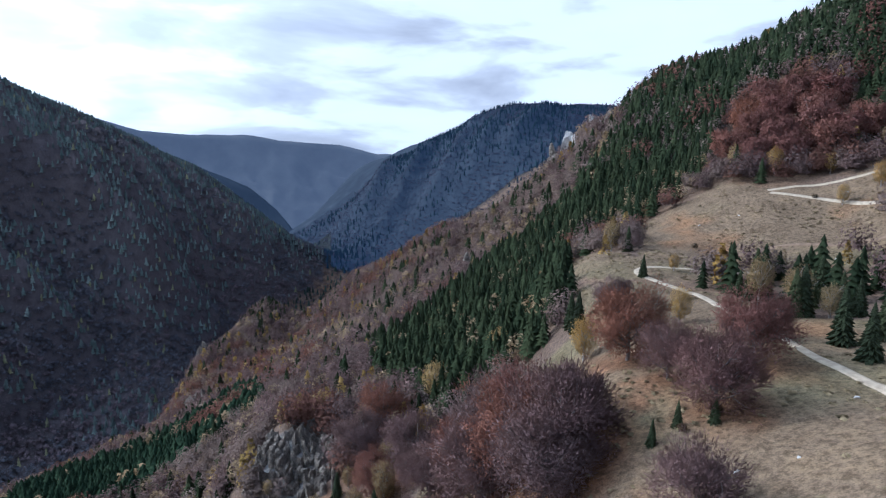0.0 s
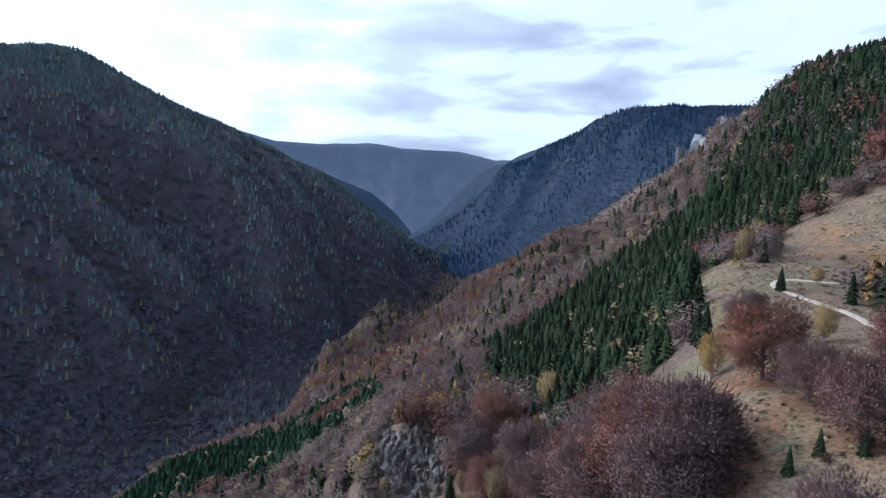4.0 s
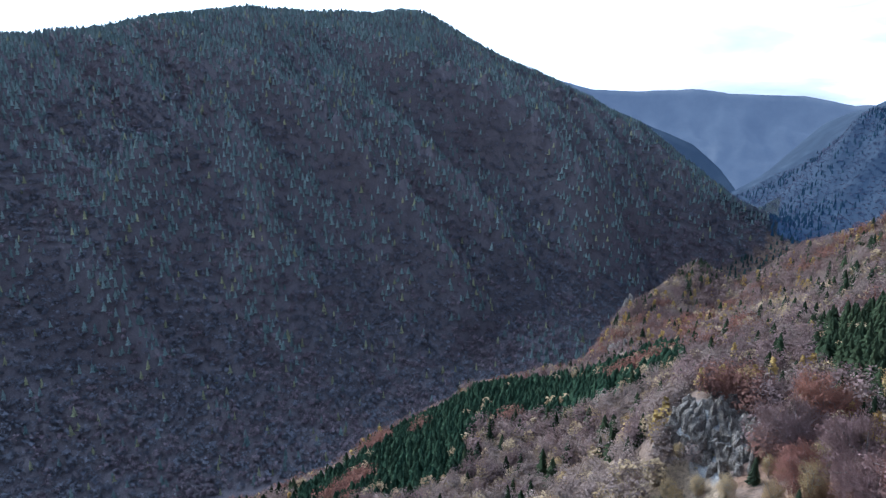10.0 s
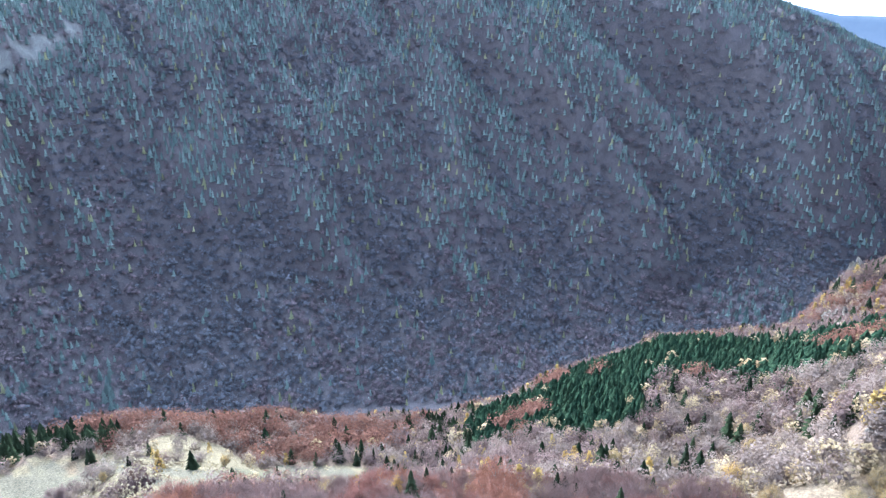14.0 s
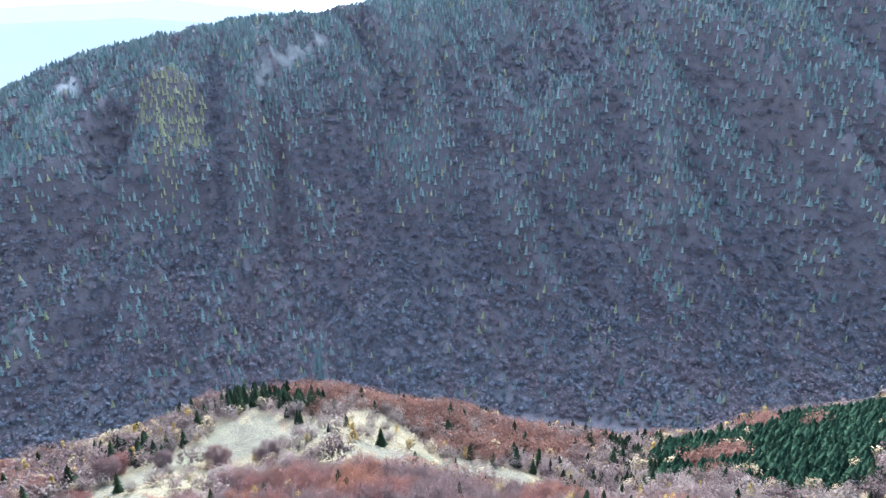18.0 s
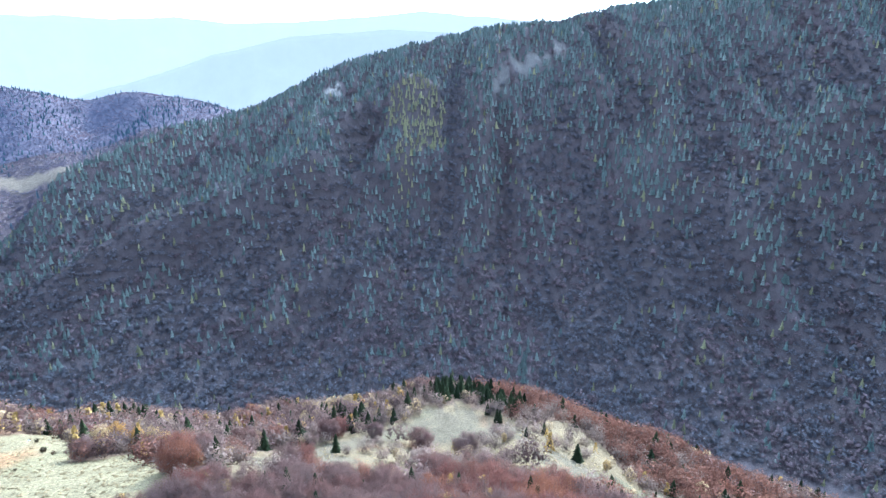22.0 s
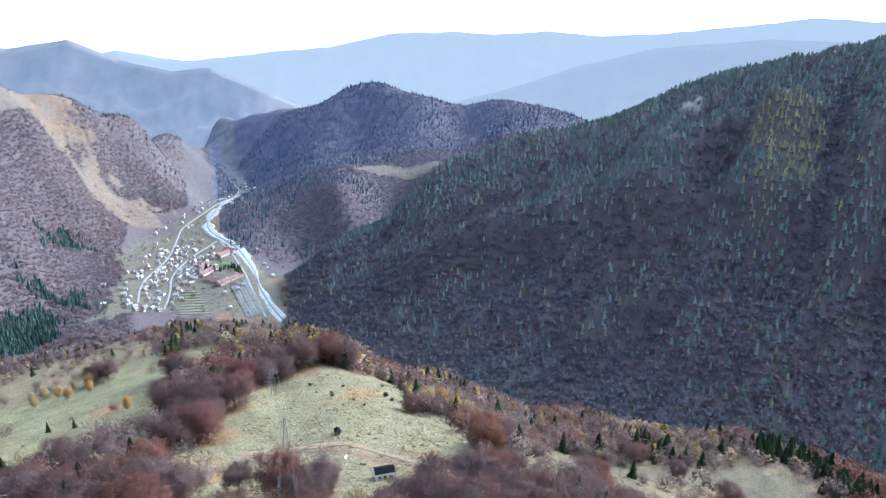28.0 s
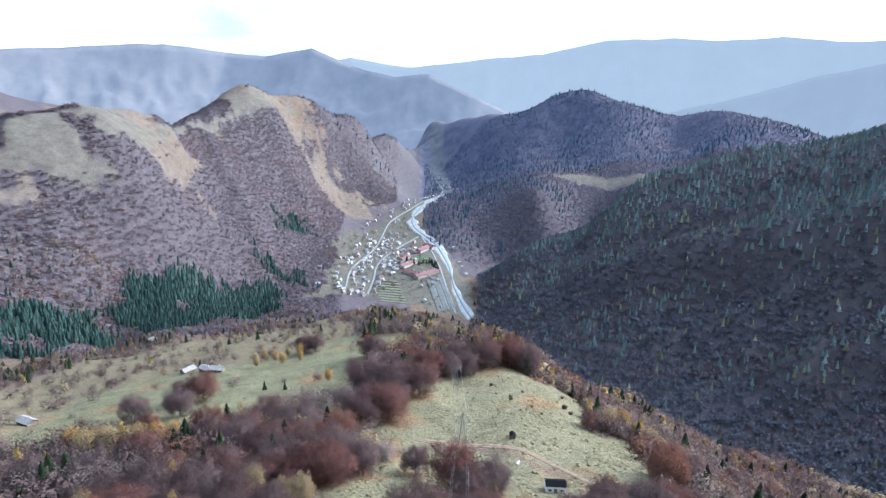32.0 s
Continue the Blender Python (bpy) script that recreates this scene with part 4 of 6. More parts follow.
def flakes(centres, size, long=1.0, g=rng, mid=None, loose=0.55):
    """A small triangle at each centre, turned at random, or roughly facing away from the middle of the crown."""
    n = len(centres)
    if mid is None:
        facing = g.normal(size=(n, 3))
    else:
        facing = centres - np.array((0, 0, mid))
        facing = facing / (np.linalg.norm(facing, axis=1)[:, None] + 1e-6) + g.normal(size=(n, 3)) * loose
    a = np.cross(facing, g.normal(size=(n, 3)))
    a /= np.linalg.norm(a, axis=1)[:, None]
    b = np.cross(facing, a)
    b /= np.linalg.norm(b, axis=1)[:, None]
    s = size * g.uniform(0.6, 1.4, (n, 1))
    v = np.stack([centres - a * s * long * 0.5 - b * s * 0.45, centres - a * s * long * 0.4 + b * s * 0.45, centres + a * s * long * 0.6], 1)
    return v.reshape(-1, 3), np.arange(3 * n).reshape(-1, 3)


def in_crown(n, mid, wide, high, shell=0.5, g=rng):
    """Places in an egg-shaped, uneven crown."""
    d = g.normal(size=(n, 3))
    d /= np.linalg.norm(d, axis=1)[:, None]
    q = g.uniform(shell ** 3, 1, n) ** (1 / 3)
    lump = 1 + 0.16 * np.sin(3.1 * d[:, 0] * 2 + 1.3) * np.cos(2.7 * d[:, 1] * 2 + 0.4) + 0.1 * np.sin(7 * d[:, 2] + 5 * d[:, 0])
    p = d * (q * lump)[:, None]
    return np.stack([p[:, 0] * wide, p[:, 1] * wide, mid + p[:, 2] * high], 1)


def far_broadleaf(n, wide=0.38, mid=0.6, high=0.38, size=0.13):
    v, f = flakes(in_crown(n, mid, wide, high, 0.6), size, mid=mid)
    t = np.array([(-0.015, 0, 0), (0.015, 0, 0), (0, 0.01, 0.5)])
    return merge([(v, f), (t, np.array([(0, 1, 2)]))])


def dense_broadleaf(n, wide=0.4, mid=0.52, high=0.42, size=0.1):
    """A soft, lumpy dome of sprays of fine twigs; most of them round its outside, some within."""
    c = np.concatenate([in_crown(n - n // 5, mid, wide, high, 0.8), in_crown(n // 5, mid, wide * 0.72, high * 0.72, 0.6)])
    low = mid - 0.4 * high
    c[:, 2] = np.where(c[:, 2] < low, 2 * low - c[:, 2], c[:, 2])
    v, f = flakes(c[: n - n // 5], size, mid=mid - 0.1, loose=0.6)
    return merge([(v, f), flakes(c[n - n // 5:], size * 1.7, mid=mid - 0.1, loose=0.4)])


def away(v, upward=0.0, loose=0.3):
    """The side to which each spray of a crown is turned, on the whole away from the crown's middle."""
    c = v * (1, 1, 0) + np.array((0, 0, upward)) if upward else v - np.array((0, 0, 0.32))
    c = c / (np.linalg.norm(c, axis=1)[:, None] + 1e-6) + np.array((0, 0, 0.35)) + rng.normal(size=v.shape) * loose
    return c / np.linalg.norm(c, axis=1)[:, None]


def far_conifer(tiers, points, wide=0.2, base=0.08, droop=0.06):
    pieces = []
    for k in range(tiers):
        z0, z1 = base + (1 - base) * k / tiers, base + (1 - base) * min(1, (k + 1.5) / tiers)
        w = wide * (1 - k / tiers) ** 0.85 + 0.012
        ang = np.arange(points * 2) * math.pi / points + rng.uniform(0, 6)
        rad = w * np.where(np.arange(points * 2) % 2, 0.55, 1.0) * rng.uniform(0.75, 1.15, points * 2)
        ring = np.stack([rad * np.cos(ang), rad * np.sin(ang), z0 - droop * np.where(np.arange(points * 2) % 2, -0.3, 1) * rng.uniform(0.5, 1.2, points * 2)], 1)
        v = np.concatenate([ring, [(0, 0, z1)]])
        f = [(i, (i + 1) % (points * 2), points * 2) for i in range(points * 2)]
        pieces.append((v, np.array(f)))
    return (*merge(pieces), 0.07)


def far_larch(n, wide=0.2, size=0.12):
    h = rng.uniform(0.12, 1, n) ** 0.9
    a = rng.uniform(0, 2 * math.pi, n)
    w = wide * (1.05 - h) ** 0.8 * rng.uniform(0.5, 1, n)
    return flakes(np.stack([w * np.cos(a), w * np.sin(a), h], 1), size)


def plant(name, protos, x, y, height, tint, label, category, girth=1.0, sink=0.3, mat=None, tie=0.6):
    """Many trees in one mesh: each a turned and scaled copy of one of the shapes, with its own tint."""
    n = len(x)
    if n == 0:
        return None
    lie = np.stack([ground_at(x - 12, y) - ground_at(x + 12, y), ground_at(x, y - 12) - ground_at(x, y + 12), np.full(n, 24.0)], 1)
    lie /= np.linalg.norm(lie, axis=1)[:, None]
    z, which = ground_at(x, y) - sink, rng.integers(0, len(protos), n)
    turn = rng.uniform(0, 2 * math.pi, n)
    wide = height * girth * rng.uniform(0.85, 1.2, n)
    vs, fs, ts, ds, base = [], [], [], [], 0
    for k, (pv, pf, *spire) in enumerate(protos):
        i = np.nonzero(which == k)[0]
        if len(i) == 0:
            continue
        c, s = np.cos(turn[i])[:, None], np.sin(turn[i])[:, None]
        v = np.empty((len(i), len(pv), 3), np.float32)
        v[:, :, 0] = x[i, None] + wide[i, None] * (pv[None, :, 0] * c - pv[None, :, 1] * s)
        v[:, :, 1] = y[i, None] + wide[i, None] * (pv[None, :, 0] * s + pv[None, :, 1] * c)
        v[:, :, 2] = z[i, None] + height[i, None] * pv[None, :, 2]
        d = away(pv, *(spire or (0.0,)), 0.16)
        w = np.empty_like(v)
        w[:, :, 0], w[:, :, 1], w[:, :, 2] = d[None, :, 0] * c - d[None, :, 1] * s, d[None, :, 0] * s + d[None, :, 1] * c, d[None, :, 2]
        w = 0.6 * w + tie * lie[i][:, None]
        w /= np.linalg.norm(w, axis=2)[:, :, None]
        ds.append(w.reshape(-1, 3))
        f = pf[None] + (np.arange(len(i)) * len(pv))[:, None, None] + base
        vs.append(v.reshape(-1, 3))
        fs.append(f.reshape(-1, 3))
        ts.append(np.repeat(tint[i], len(pv), 0))
        base += len(i) * len(pv)
    return tagged(new(name, mesh_np(name, np.concatenate(vs), np.concatenate(fs), mat or m_forest, np.concatenate(ts), False, np.concatenate(ds))), label, category, kind="stuff")


def shades(n, low, high, spread=0.25):
    """A tint for each of n trees, between two colours."""
    k = rng.uniform(0, 1, (n, 1))
    return (np.array(low) * (1 - k) + np.array(high) * k) * rng.uniform(1 - spread, 1 + spread, (n, 1))


def scatter(b0, b1, r0, r1, step):
    """Uneven places over a sector of the land."""
    n = int(r1 / step) + 1
    u = np.arange(-n, n + 1) * step
    x, y = np.meshgrid(u, u)
    x, y = (q.ravel() + rng.uniform(-0.55, 0.55, q.size) * step for q in (x, y))
    b, r = bearing(x, y), np.hypot(x, y)
    ok = (b > b0) & (b < b1) & (r > r0) & (r < r1)
    return x[ok], y[ok]


ROAD_LINES = DIRT_TRACKS + GRASS_TRACKS
MEADOWS = UPPER_MEADOW + LOW_MEADOW + KNOLL_MEADOW + SIDE_MEADOW
TINTS = {"beech": ((0.15, 0.1, 0.09), (0.215, 0.15, 0.13)), "rust": ((0.165, 0.083, 0.06), (0.22, 0.115, 0.08)), "bare": ((0.2, 0.148, 0.122), (0.27, 0.205, 0.168)),
         "birch": ((0.3, 0.215, 0.11), (0.38, 0.29, 0.165)), "larch": ((0.38, 0.245, 0.06), (0.47, 0.34, 0.11)), "spruce": ((0.03, 0.042, 0.02), (0.062, 0.076, 0.034)),
         "pine": ((0.032, 0.056, 0.03), (0.06, 0.09, 0.045))}

NEAR = 185.0
# -- our slope, this side of the river
sx, sy = scatter(-186, 42, 62, 1130, 6.2)
_x, _y = scatter(-60, 42, 150, 1130, 5.6)
_in = inside(SPRUCE_STAND + PINE_STAND + SPRUCE_MIXED[:1], _x, _y)
sx, sy = np.concatenate([sx, _x[_in]]), np.concatenate([sy, _y[_in]])
sb, sr = bearing(sx, sy), np.hypot(sx, sy)
keep = ~over_river(sx, sy) & (sr < np.where(sb > 14, 680, np.where(sb > -25, 1130, np.where(sb > -142, 1130, 900))))
keep &= ~((sb > 3) & (sr < 150))
open_ground = inside(MEADOWS, sx, sy)
thin = rng.uniform(0, 1, len(sx))
keep &= ~open_ground | (thin < np.where(sb < -150, 0.035, 0.01)) & (sr > NEAR) & ~inside(KNOLL_MEADOW, sx, sy)
keep &= ~inside(TOWN_GROUND + ROCK_FACE, sx, sy)
keep &= ~inside(RUST_WOOD[:1], sx, sy) | (thin < 0.25)
keep &= ~(inside(PARKLAND, sx, sy) & ~open_ground) | (thin < 0.2)
keep &= ~inside(SCRUB_GROUND, sx, sy) | (thin < 0.9)
keep &= ~inside(SPRUCE_MIXED, sx, sy) | (thin < 0.34) | (sr > 380)
for _line in ROAD_LINES:
    keep &= line_distance(sx, sy, _line)[0] > 4.5
for _x, _y in (CABIN, PYLON_A, PYLON_B, HUT, (-128, -160)):
    keep &= np.hypot(sx - _x, sy - _y) > 26
# the side valley's fields and gardens are thinly wooded
side = (sb < -152) & (sr > 280) & (sr < 900)
keep &= ~side | (thin < 0.32 + 0.5 * (fuzz(sx, sy, 70, 3, 81) > 0.1))
sx, sy, sr, sb = sx[keep], sy[keep], sr[keep], sb[keep]
clump, clump2, pick = fuzz(sx, sy, 55, 3, 91), fuzz(sx, sy, 38, 3, 95), rng.uniform(0, 1, len(sx))
kind = np.full(len(sx), "beech", dtype="U8")
kind[pick + 0.5 * clump2 > 0.55] = "bare"
kind[(pick + 0.8 * clump > 1.12)] = "rust"
kind[(pick < 0.14 + 0.24 * np.clip(clump2, 0, 1))] = "birch"
kind[(pick < 0.07 + 0.07 * clump)] = "larch"
kind[(rng.uniform(0, 1, len(sx)) < 0.1 + 0.28 * np.clip(-clump - 0.15, 0, 1) * 2)] = "spruce"
_in = inside(RUST_WOOD, sx, sy)
kind[_in & (pick < np.where(sb > 0, 0.85, 0.35))] = "rust"
_in = inside(BARE_WOOD, sx, sy) & (kind != "spruce")
kind[_in] = np.where(pick[_in] < 0.62, "bare", np.where(pick[_in] < 0.8, "birch", "beech"))
_in = inside(PARKLAND + SCRUB_GROUND, sx, sy) & (kind == "spruce") & (pick < 0.8)
kind[_in] = "bare"
_in = inside(SCRUB_GROUND, sx, sy) & (kind != "spruce")
kind[_in] = np.where(pick[_in] < 0.25, "birch", "bare")
_in = inside(SPRUCE_STAND, sx, sy)
kind[_in] = np.where(pick[_in] < 0.93, "spruce", "birch")
_in = inside(SPRUCE_MIXED, sx, sy)
kind[_in & (sr < 380)] = "birch"
kind[_in & (pick < np.where(sr > 380, 0.8, 0.55))] = "spruce"
_in = inside(PINE_STAND, sx, sy)
kind[_in] = np.where((pick[_in] > 0.05) | (fuzz(sx[_in], sy[_in], 30, 2, 97) < 0), np.where(fuzz(sx[_in], sy[_in], 40, 2, 99) > 0.75, "rust", "pine"), "birch")
high = {"beech": 13, "rust": 13, "bare": 11, "birch": 11, "larch": 12, "spruce": 14, "pine": 11.5}
tall = np.array([high[k] for k in kind]) * rng.uniform(0.6, 1.15, len(sx)) * np.where(side[keep], 0.6, 1) * np.where((sb > 12) & (sr > 430), 1.35, 1)
P_BROAD = [dense_broadleaf(190, 0.5, 0.46, 0.48, 0.072) for _ in range(6)]
L_BROAD = [dense_broadleaf(64, 0.5, 0.46, 0.48, 0.13) for _ in range(6)]
M_BROAD = [dense_broadleaf(460, 0.46, 0.46, 0.48, 0.054) for _ in range(6)]
M_SLIM = [far_broadleaf(130, 0.23, 0.56, 0.42, 0.07) for _ in range(4)]
M_LARCH = [far_larch(130, 0.21, 0.07) for _ in range(4)]
M_FIR = [far_conifer(8, 5, 0.24, 0.05, 0.045) for _ in range(5)]
MID = np.where(sb > 5, 460.0, 340.0)
FAR = 720.0
P_SLIM = [far_broadleaf(56, 0.24, 0.56, 0.42, 0.12) for _ in range(4)]
P_LARCH = [far_larch(60) for _ in range(3)]
P_FIR = [far_conifer(6, 5, 0.25) for _ in range(5)]
P_PINE = [far_conifer(5, 5, 0.26, 0.05) for _ in range(4)]
for _k, _protos, _label, _cat in (("beech", P_BROAD, "leafless grey-brown beech wood covering the slope", "beech wood"), ("rust", P_BROAD, "beech wood with rust-red autumn leaves", "beech wood"),
                                  ("bare", P_BROAD, "pale bare birch and hazel wood on the slope", "bare wood"), ("birch", P_SLIM, "straw-yellow birches scattered through the wood", "birches"),
                                  ("larch", P_LARCH, "golden larches scattered through the wood", "larches"), ("spruce", P_FIR, "dense dark green spruce forest on the slope", "spruce forest"),
                                  ("pine", P_PINE, "young blue-green pine plantation on the slope", "pine plantation")):
    _fine = {"beech": M_BROAD, "rust": M_BROAD, "bare": M_BROAD, "birch": M_SLIM, "larch": M_LARCH, "spruce": M_FIR, "pine": P_PINE}[_k]
    for _shapes, _i in ((_fine, (kind == _k) & (sr > NEAR) & (sr <= MID)), (_protos, (kind == _k) & (sr > MID) & (sr <= FAR)), (L_BROAD if _protos is P_BROAD else _protos, (kind == _k) & (sr > MID) & (sr > FAR))):
      plant({"beech": "beech_wood", "rust": "rust_beech_wood", "bare": "bare_wood", "birch": "birch_wood", "larch": "larch_wood", "spruce": "spruce_forest", "pine": "pine_plantation"}[_k],
            _shapes, sx[_i], sy[_i], tall[_i], shades(_i.sum(), *TINTS[_k]), _label, _cat, {"spruce": 1.3, "pine": 1.75, "birch": 1.3, "larch": 1.3}.get(_k, 1.0))

# -- the opposite slope, beyond the river
Q_BROAD = [dense_broadleaf(24, 0.46, 0.48, 0.5, 0.22) for _ in range(6)]
Q_FIR = [far_conifer(3, 4, 0.21, 0.04, 0.05) for _ in range(5)]
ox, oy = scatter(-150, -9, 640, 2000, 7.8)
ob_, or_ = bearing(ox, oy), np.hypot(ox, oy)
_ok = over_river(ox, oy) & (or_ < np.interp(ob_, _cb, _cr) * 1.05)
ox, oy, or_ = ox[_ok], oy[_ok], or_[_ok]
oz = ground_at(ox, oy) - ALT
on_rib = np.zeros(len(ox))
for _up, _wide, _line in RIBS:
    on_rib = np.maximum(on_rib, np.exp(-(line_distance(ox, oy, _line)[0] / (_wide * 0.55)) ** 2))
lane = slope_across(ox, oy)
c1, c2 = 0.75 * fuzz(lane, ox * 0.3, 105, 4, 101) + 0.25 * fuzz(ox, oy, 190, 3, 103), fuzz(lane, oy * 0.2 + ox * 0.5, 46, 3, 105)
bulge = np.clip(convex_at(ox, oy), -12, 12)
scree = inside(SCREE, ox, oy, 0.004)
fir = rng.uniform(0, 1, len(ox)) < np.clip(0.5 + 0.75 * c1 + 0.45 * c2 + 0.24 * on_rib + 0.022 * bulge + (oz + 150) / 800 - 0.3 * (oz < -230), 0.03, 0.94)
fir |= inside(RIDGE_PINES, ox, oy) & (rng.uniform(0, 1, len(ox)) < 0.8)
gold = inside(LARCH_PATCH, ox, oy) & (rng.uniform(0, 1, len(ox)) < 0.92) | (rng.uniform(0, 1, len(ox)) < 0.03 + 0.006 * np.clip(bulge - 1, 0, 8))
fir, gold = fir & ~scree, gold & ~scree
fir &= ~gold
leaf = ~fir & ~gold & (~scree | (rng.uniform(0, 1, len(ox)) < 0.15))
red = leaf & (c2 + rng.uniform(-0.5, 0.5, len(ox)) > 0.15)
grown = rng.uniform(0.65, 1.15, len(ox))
# Haze is painted into these tints: spruces paler, beeches bluer than their kinds.
plant("far_spruce_forest", Q_FIR, ox[fir], oy[fir], 12.5 * grown[fir], shades(fir.sum(), (0.15, 0.196, 0.18), (0.305, 0.355, 0.31), 0.25), "spruces on the mountainside across the gorge, tint lightened and blued for haze", "spruce forest", 1.45, tie=0.7)
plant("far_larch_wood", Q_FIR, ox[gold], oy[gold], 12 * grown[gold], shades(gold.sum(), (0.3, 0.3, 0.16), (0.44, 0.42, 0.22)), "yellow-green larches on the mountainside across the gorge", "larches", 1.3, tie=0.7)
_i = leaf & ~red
plant("far_beech_wood", Q_BROAD, ox[_i], oy[_i], 9.5 * grown[_i], shades(_i.sum(), (0.135, 0.135, 0.155), (0.175, 0.172, 0.192), 0.12), "bare beech wood across the gorge, blue-grey with painted haze", "beech wood", 1.2, tie=0.9)
plant("far_rust_beech_wood", Q_BROAD, ox[red], oy[red], 9.5 * grown[red], shades(red.sum(), (0.165, 0.13, 0.14), (0.21, 0.165, 0.172), 0.12), "rust-brown beech wood on the lower mountainside, tint blued for haze", "beech wood", 1.2, tie=0.9)

# -- the hills round the town and up the gorge
for _name, _b0, _b1, _r0, _r1, _step, _firs in (("west_hill", -186, -149, 620, 2050, 6.8, 0.0), ("upper_valley", -170, -146, 2050, 3100, 11.0, 0.1), ("east_hill", -147, -108, 1350, 2800, 10.5, 0.25), ("gorge", -16, 17, 900, 2300, 11.5, 0.8), ("gorge_side", -24, -7, 900, 1460, 8.5, 0.4)):
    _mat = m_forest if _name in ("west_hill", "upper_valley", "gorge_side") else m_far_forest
    x, y = scatter(_b0, _b1, _r0, _r1, _step)
    if _name == "west_hill":
        u, v = scatter(_b0, _b1, _r0, _r1, 6.0)
        _ok = inside(PINE_STAND, u, v)
        x, y = np.concatenate([x, u[_ok]]), np.concatenate([y, v[_ok]])
    b, r, z = bearing(x, y), np.hypot(x, y), ground_at(x, y) - ALT
    ok = ~inside(TOWN_GROUND + HILLTOP_MEADOW + MEADOWS, x, y) & ~(over_river(x, y) & (r < np.interp(b, _cb, _cr) * 1.05) & (b < -11)) & (z > -352 - 55 * ((b > -147) | (b < -155)))
    if _name == "gorge":
        ok &= (r > 1450) | (b > -8)
    if _name == "upper_valley":
        ok &= b < -149.5
    if _name == "west_hill":
        ok &= (r > 900) | ~side[0] & (r > 640)
        ok &= west_wood(x, y) | (rng.uniform(0, 1, len(x)) < 0.04) | inside(PINE_STAND, x, y)
    x, y = x[ok], y[ok]
    p = rng.uniform(0, 1, len(x))
    is_fir = inside(PINE_STAND, x, y, 0.03) & (fuzz(x, y, 45, 3, 123) > -0.45) | (p < _firs * (0.5 + fuzz(x, y, 120, 3, 117)))
    red = ~is_fir & (fuzz(x, y, 80, 3, 119) + rng.uniform(-0.5, 0.5, len(x)) > 0.2)
    _i = ~is_fir & ~red
    g = rng.uniform(0.6, 1.1, len(x))
    # dim puts shade into gorge-side and east tints, blue haze into the gorge's
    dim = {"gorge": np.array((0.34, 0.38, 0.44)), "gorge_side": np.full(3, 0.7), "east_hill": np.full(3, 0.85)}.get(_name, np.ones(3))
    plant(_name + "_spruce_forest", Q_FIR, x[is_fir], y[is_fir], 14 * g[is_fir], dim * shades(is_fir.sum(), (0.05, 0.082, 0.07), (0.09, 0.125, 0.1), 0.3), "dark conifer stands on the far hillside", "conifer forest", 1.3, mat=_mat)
    plant(_name + "_beech_wood", Q_BROAD, x[_i], y[_i], 5.5 * g[_i], dim * shades(_i.sum(), (0.138, 0.112, 0.124), (0.182, 0.15, 0.162), 0.16), "leafless brown wood on the far hillside, tinted blue for haze", "beech wood", 2.1, mat=_mat, tie=1.2)
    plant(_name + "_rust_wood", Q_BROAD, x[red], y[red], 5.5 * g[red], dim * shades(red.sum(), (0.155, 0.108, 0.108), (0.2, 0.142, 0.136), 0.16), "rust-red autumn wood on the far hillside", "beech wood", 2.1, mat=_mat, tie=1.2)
# ---- single trees near the station ----
m_bark = varied("grey_bark", [(0.2, 0.17, 0.15), (0.34, 0.29, 0.26)], 0.9, 6.0)
m_pale_bark = varied("birch_bark", [(0.4, 0.37, 0.32), (0.55, 0.5, 0.44)], 0.8, 6.0)
m_beech_crown = varied("beech_twigs", [(0.23, 0.145, 0.13), (0.26, 0.18, 0.165), (0.25, 0.14, 0.12), (0.28, 0.2, 0.18)], 0.9, 0.7, leaves=True)
m_rust_crown = varied("rust_leaves", [(0.24, 0.11, 0.088), (0.25, 0.125, 0.1), (0.3, 0.14, 0.085)], 0.9, 0.7, leaves=True)
m_larch_crown = varied("golden_needles", [(0.5, 0.29, 0.07), (0.52, 0.36, 0.13), (0.46, 0.34, 0.16)], 0.9, 0.9, leaves=True)
m_birch_crown = varied("straw_leaves", [(0.32, 0.22, 0.1), (0.4, 0.3, 0.15)], 0.9, 0.9, leaves=True)
m_spruce_crown = varied("spruce_needles", [(0.03, 0.038, 0.018), (0.045, 0.056, 0.024), (0.068, 0.078, 0.032)], 0.85, 0.9)
m_shrub = varied("shrub_leaves", [(0.05, 0.055, 0.03), (0.09, 0.07, 0.04), (0.14, 0.09, 0.05)], 0.9, 1.2, leaves=True)


def part(name, mesh, parent, label=""):
    o = new(name, mesh)
    o.parent = parent
    return tagged(o, label) if label else o


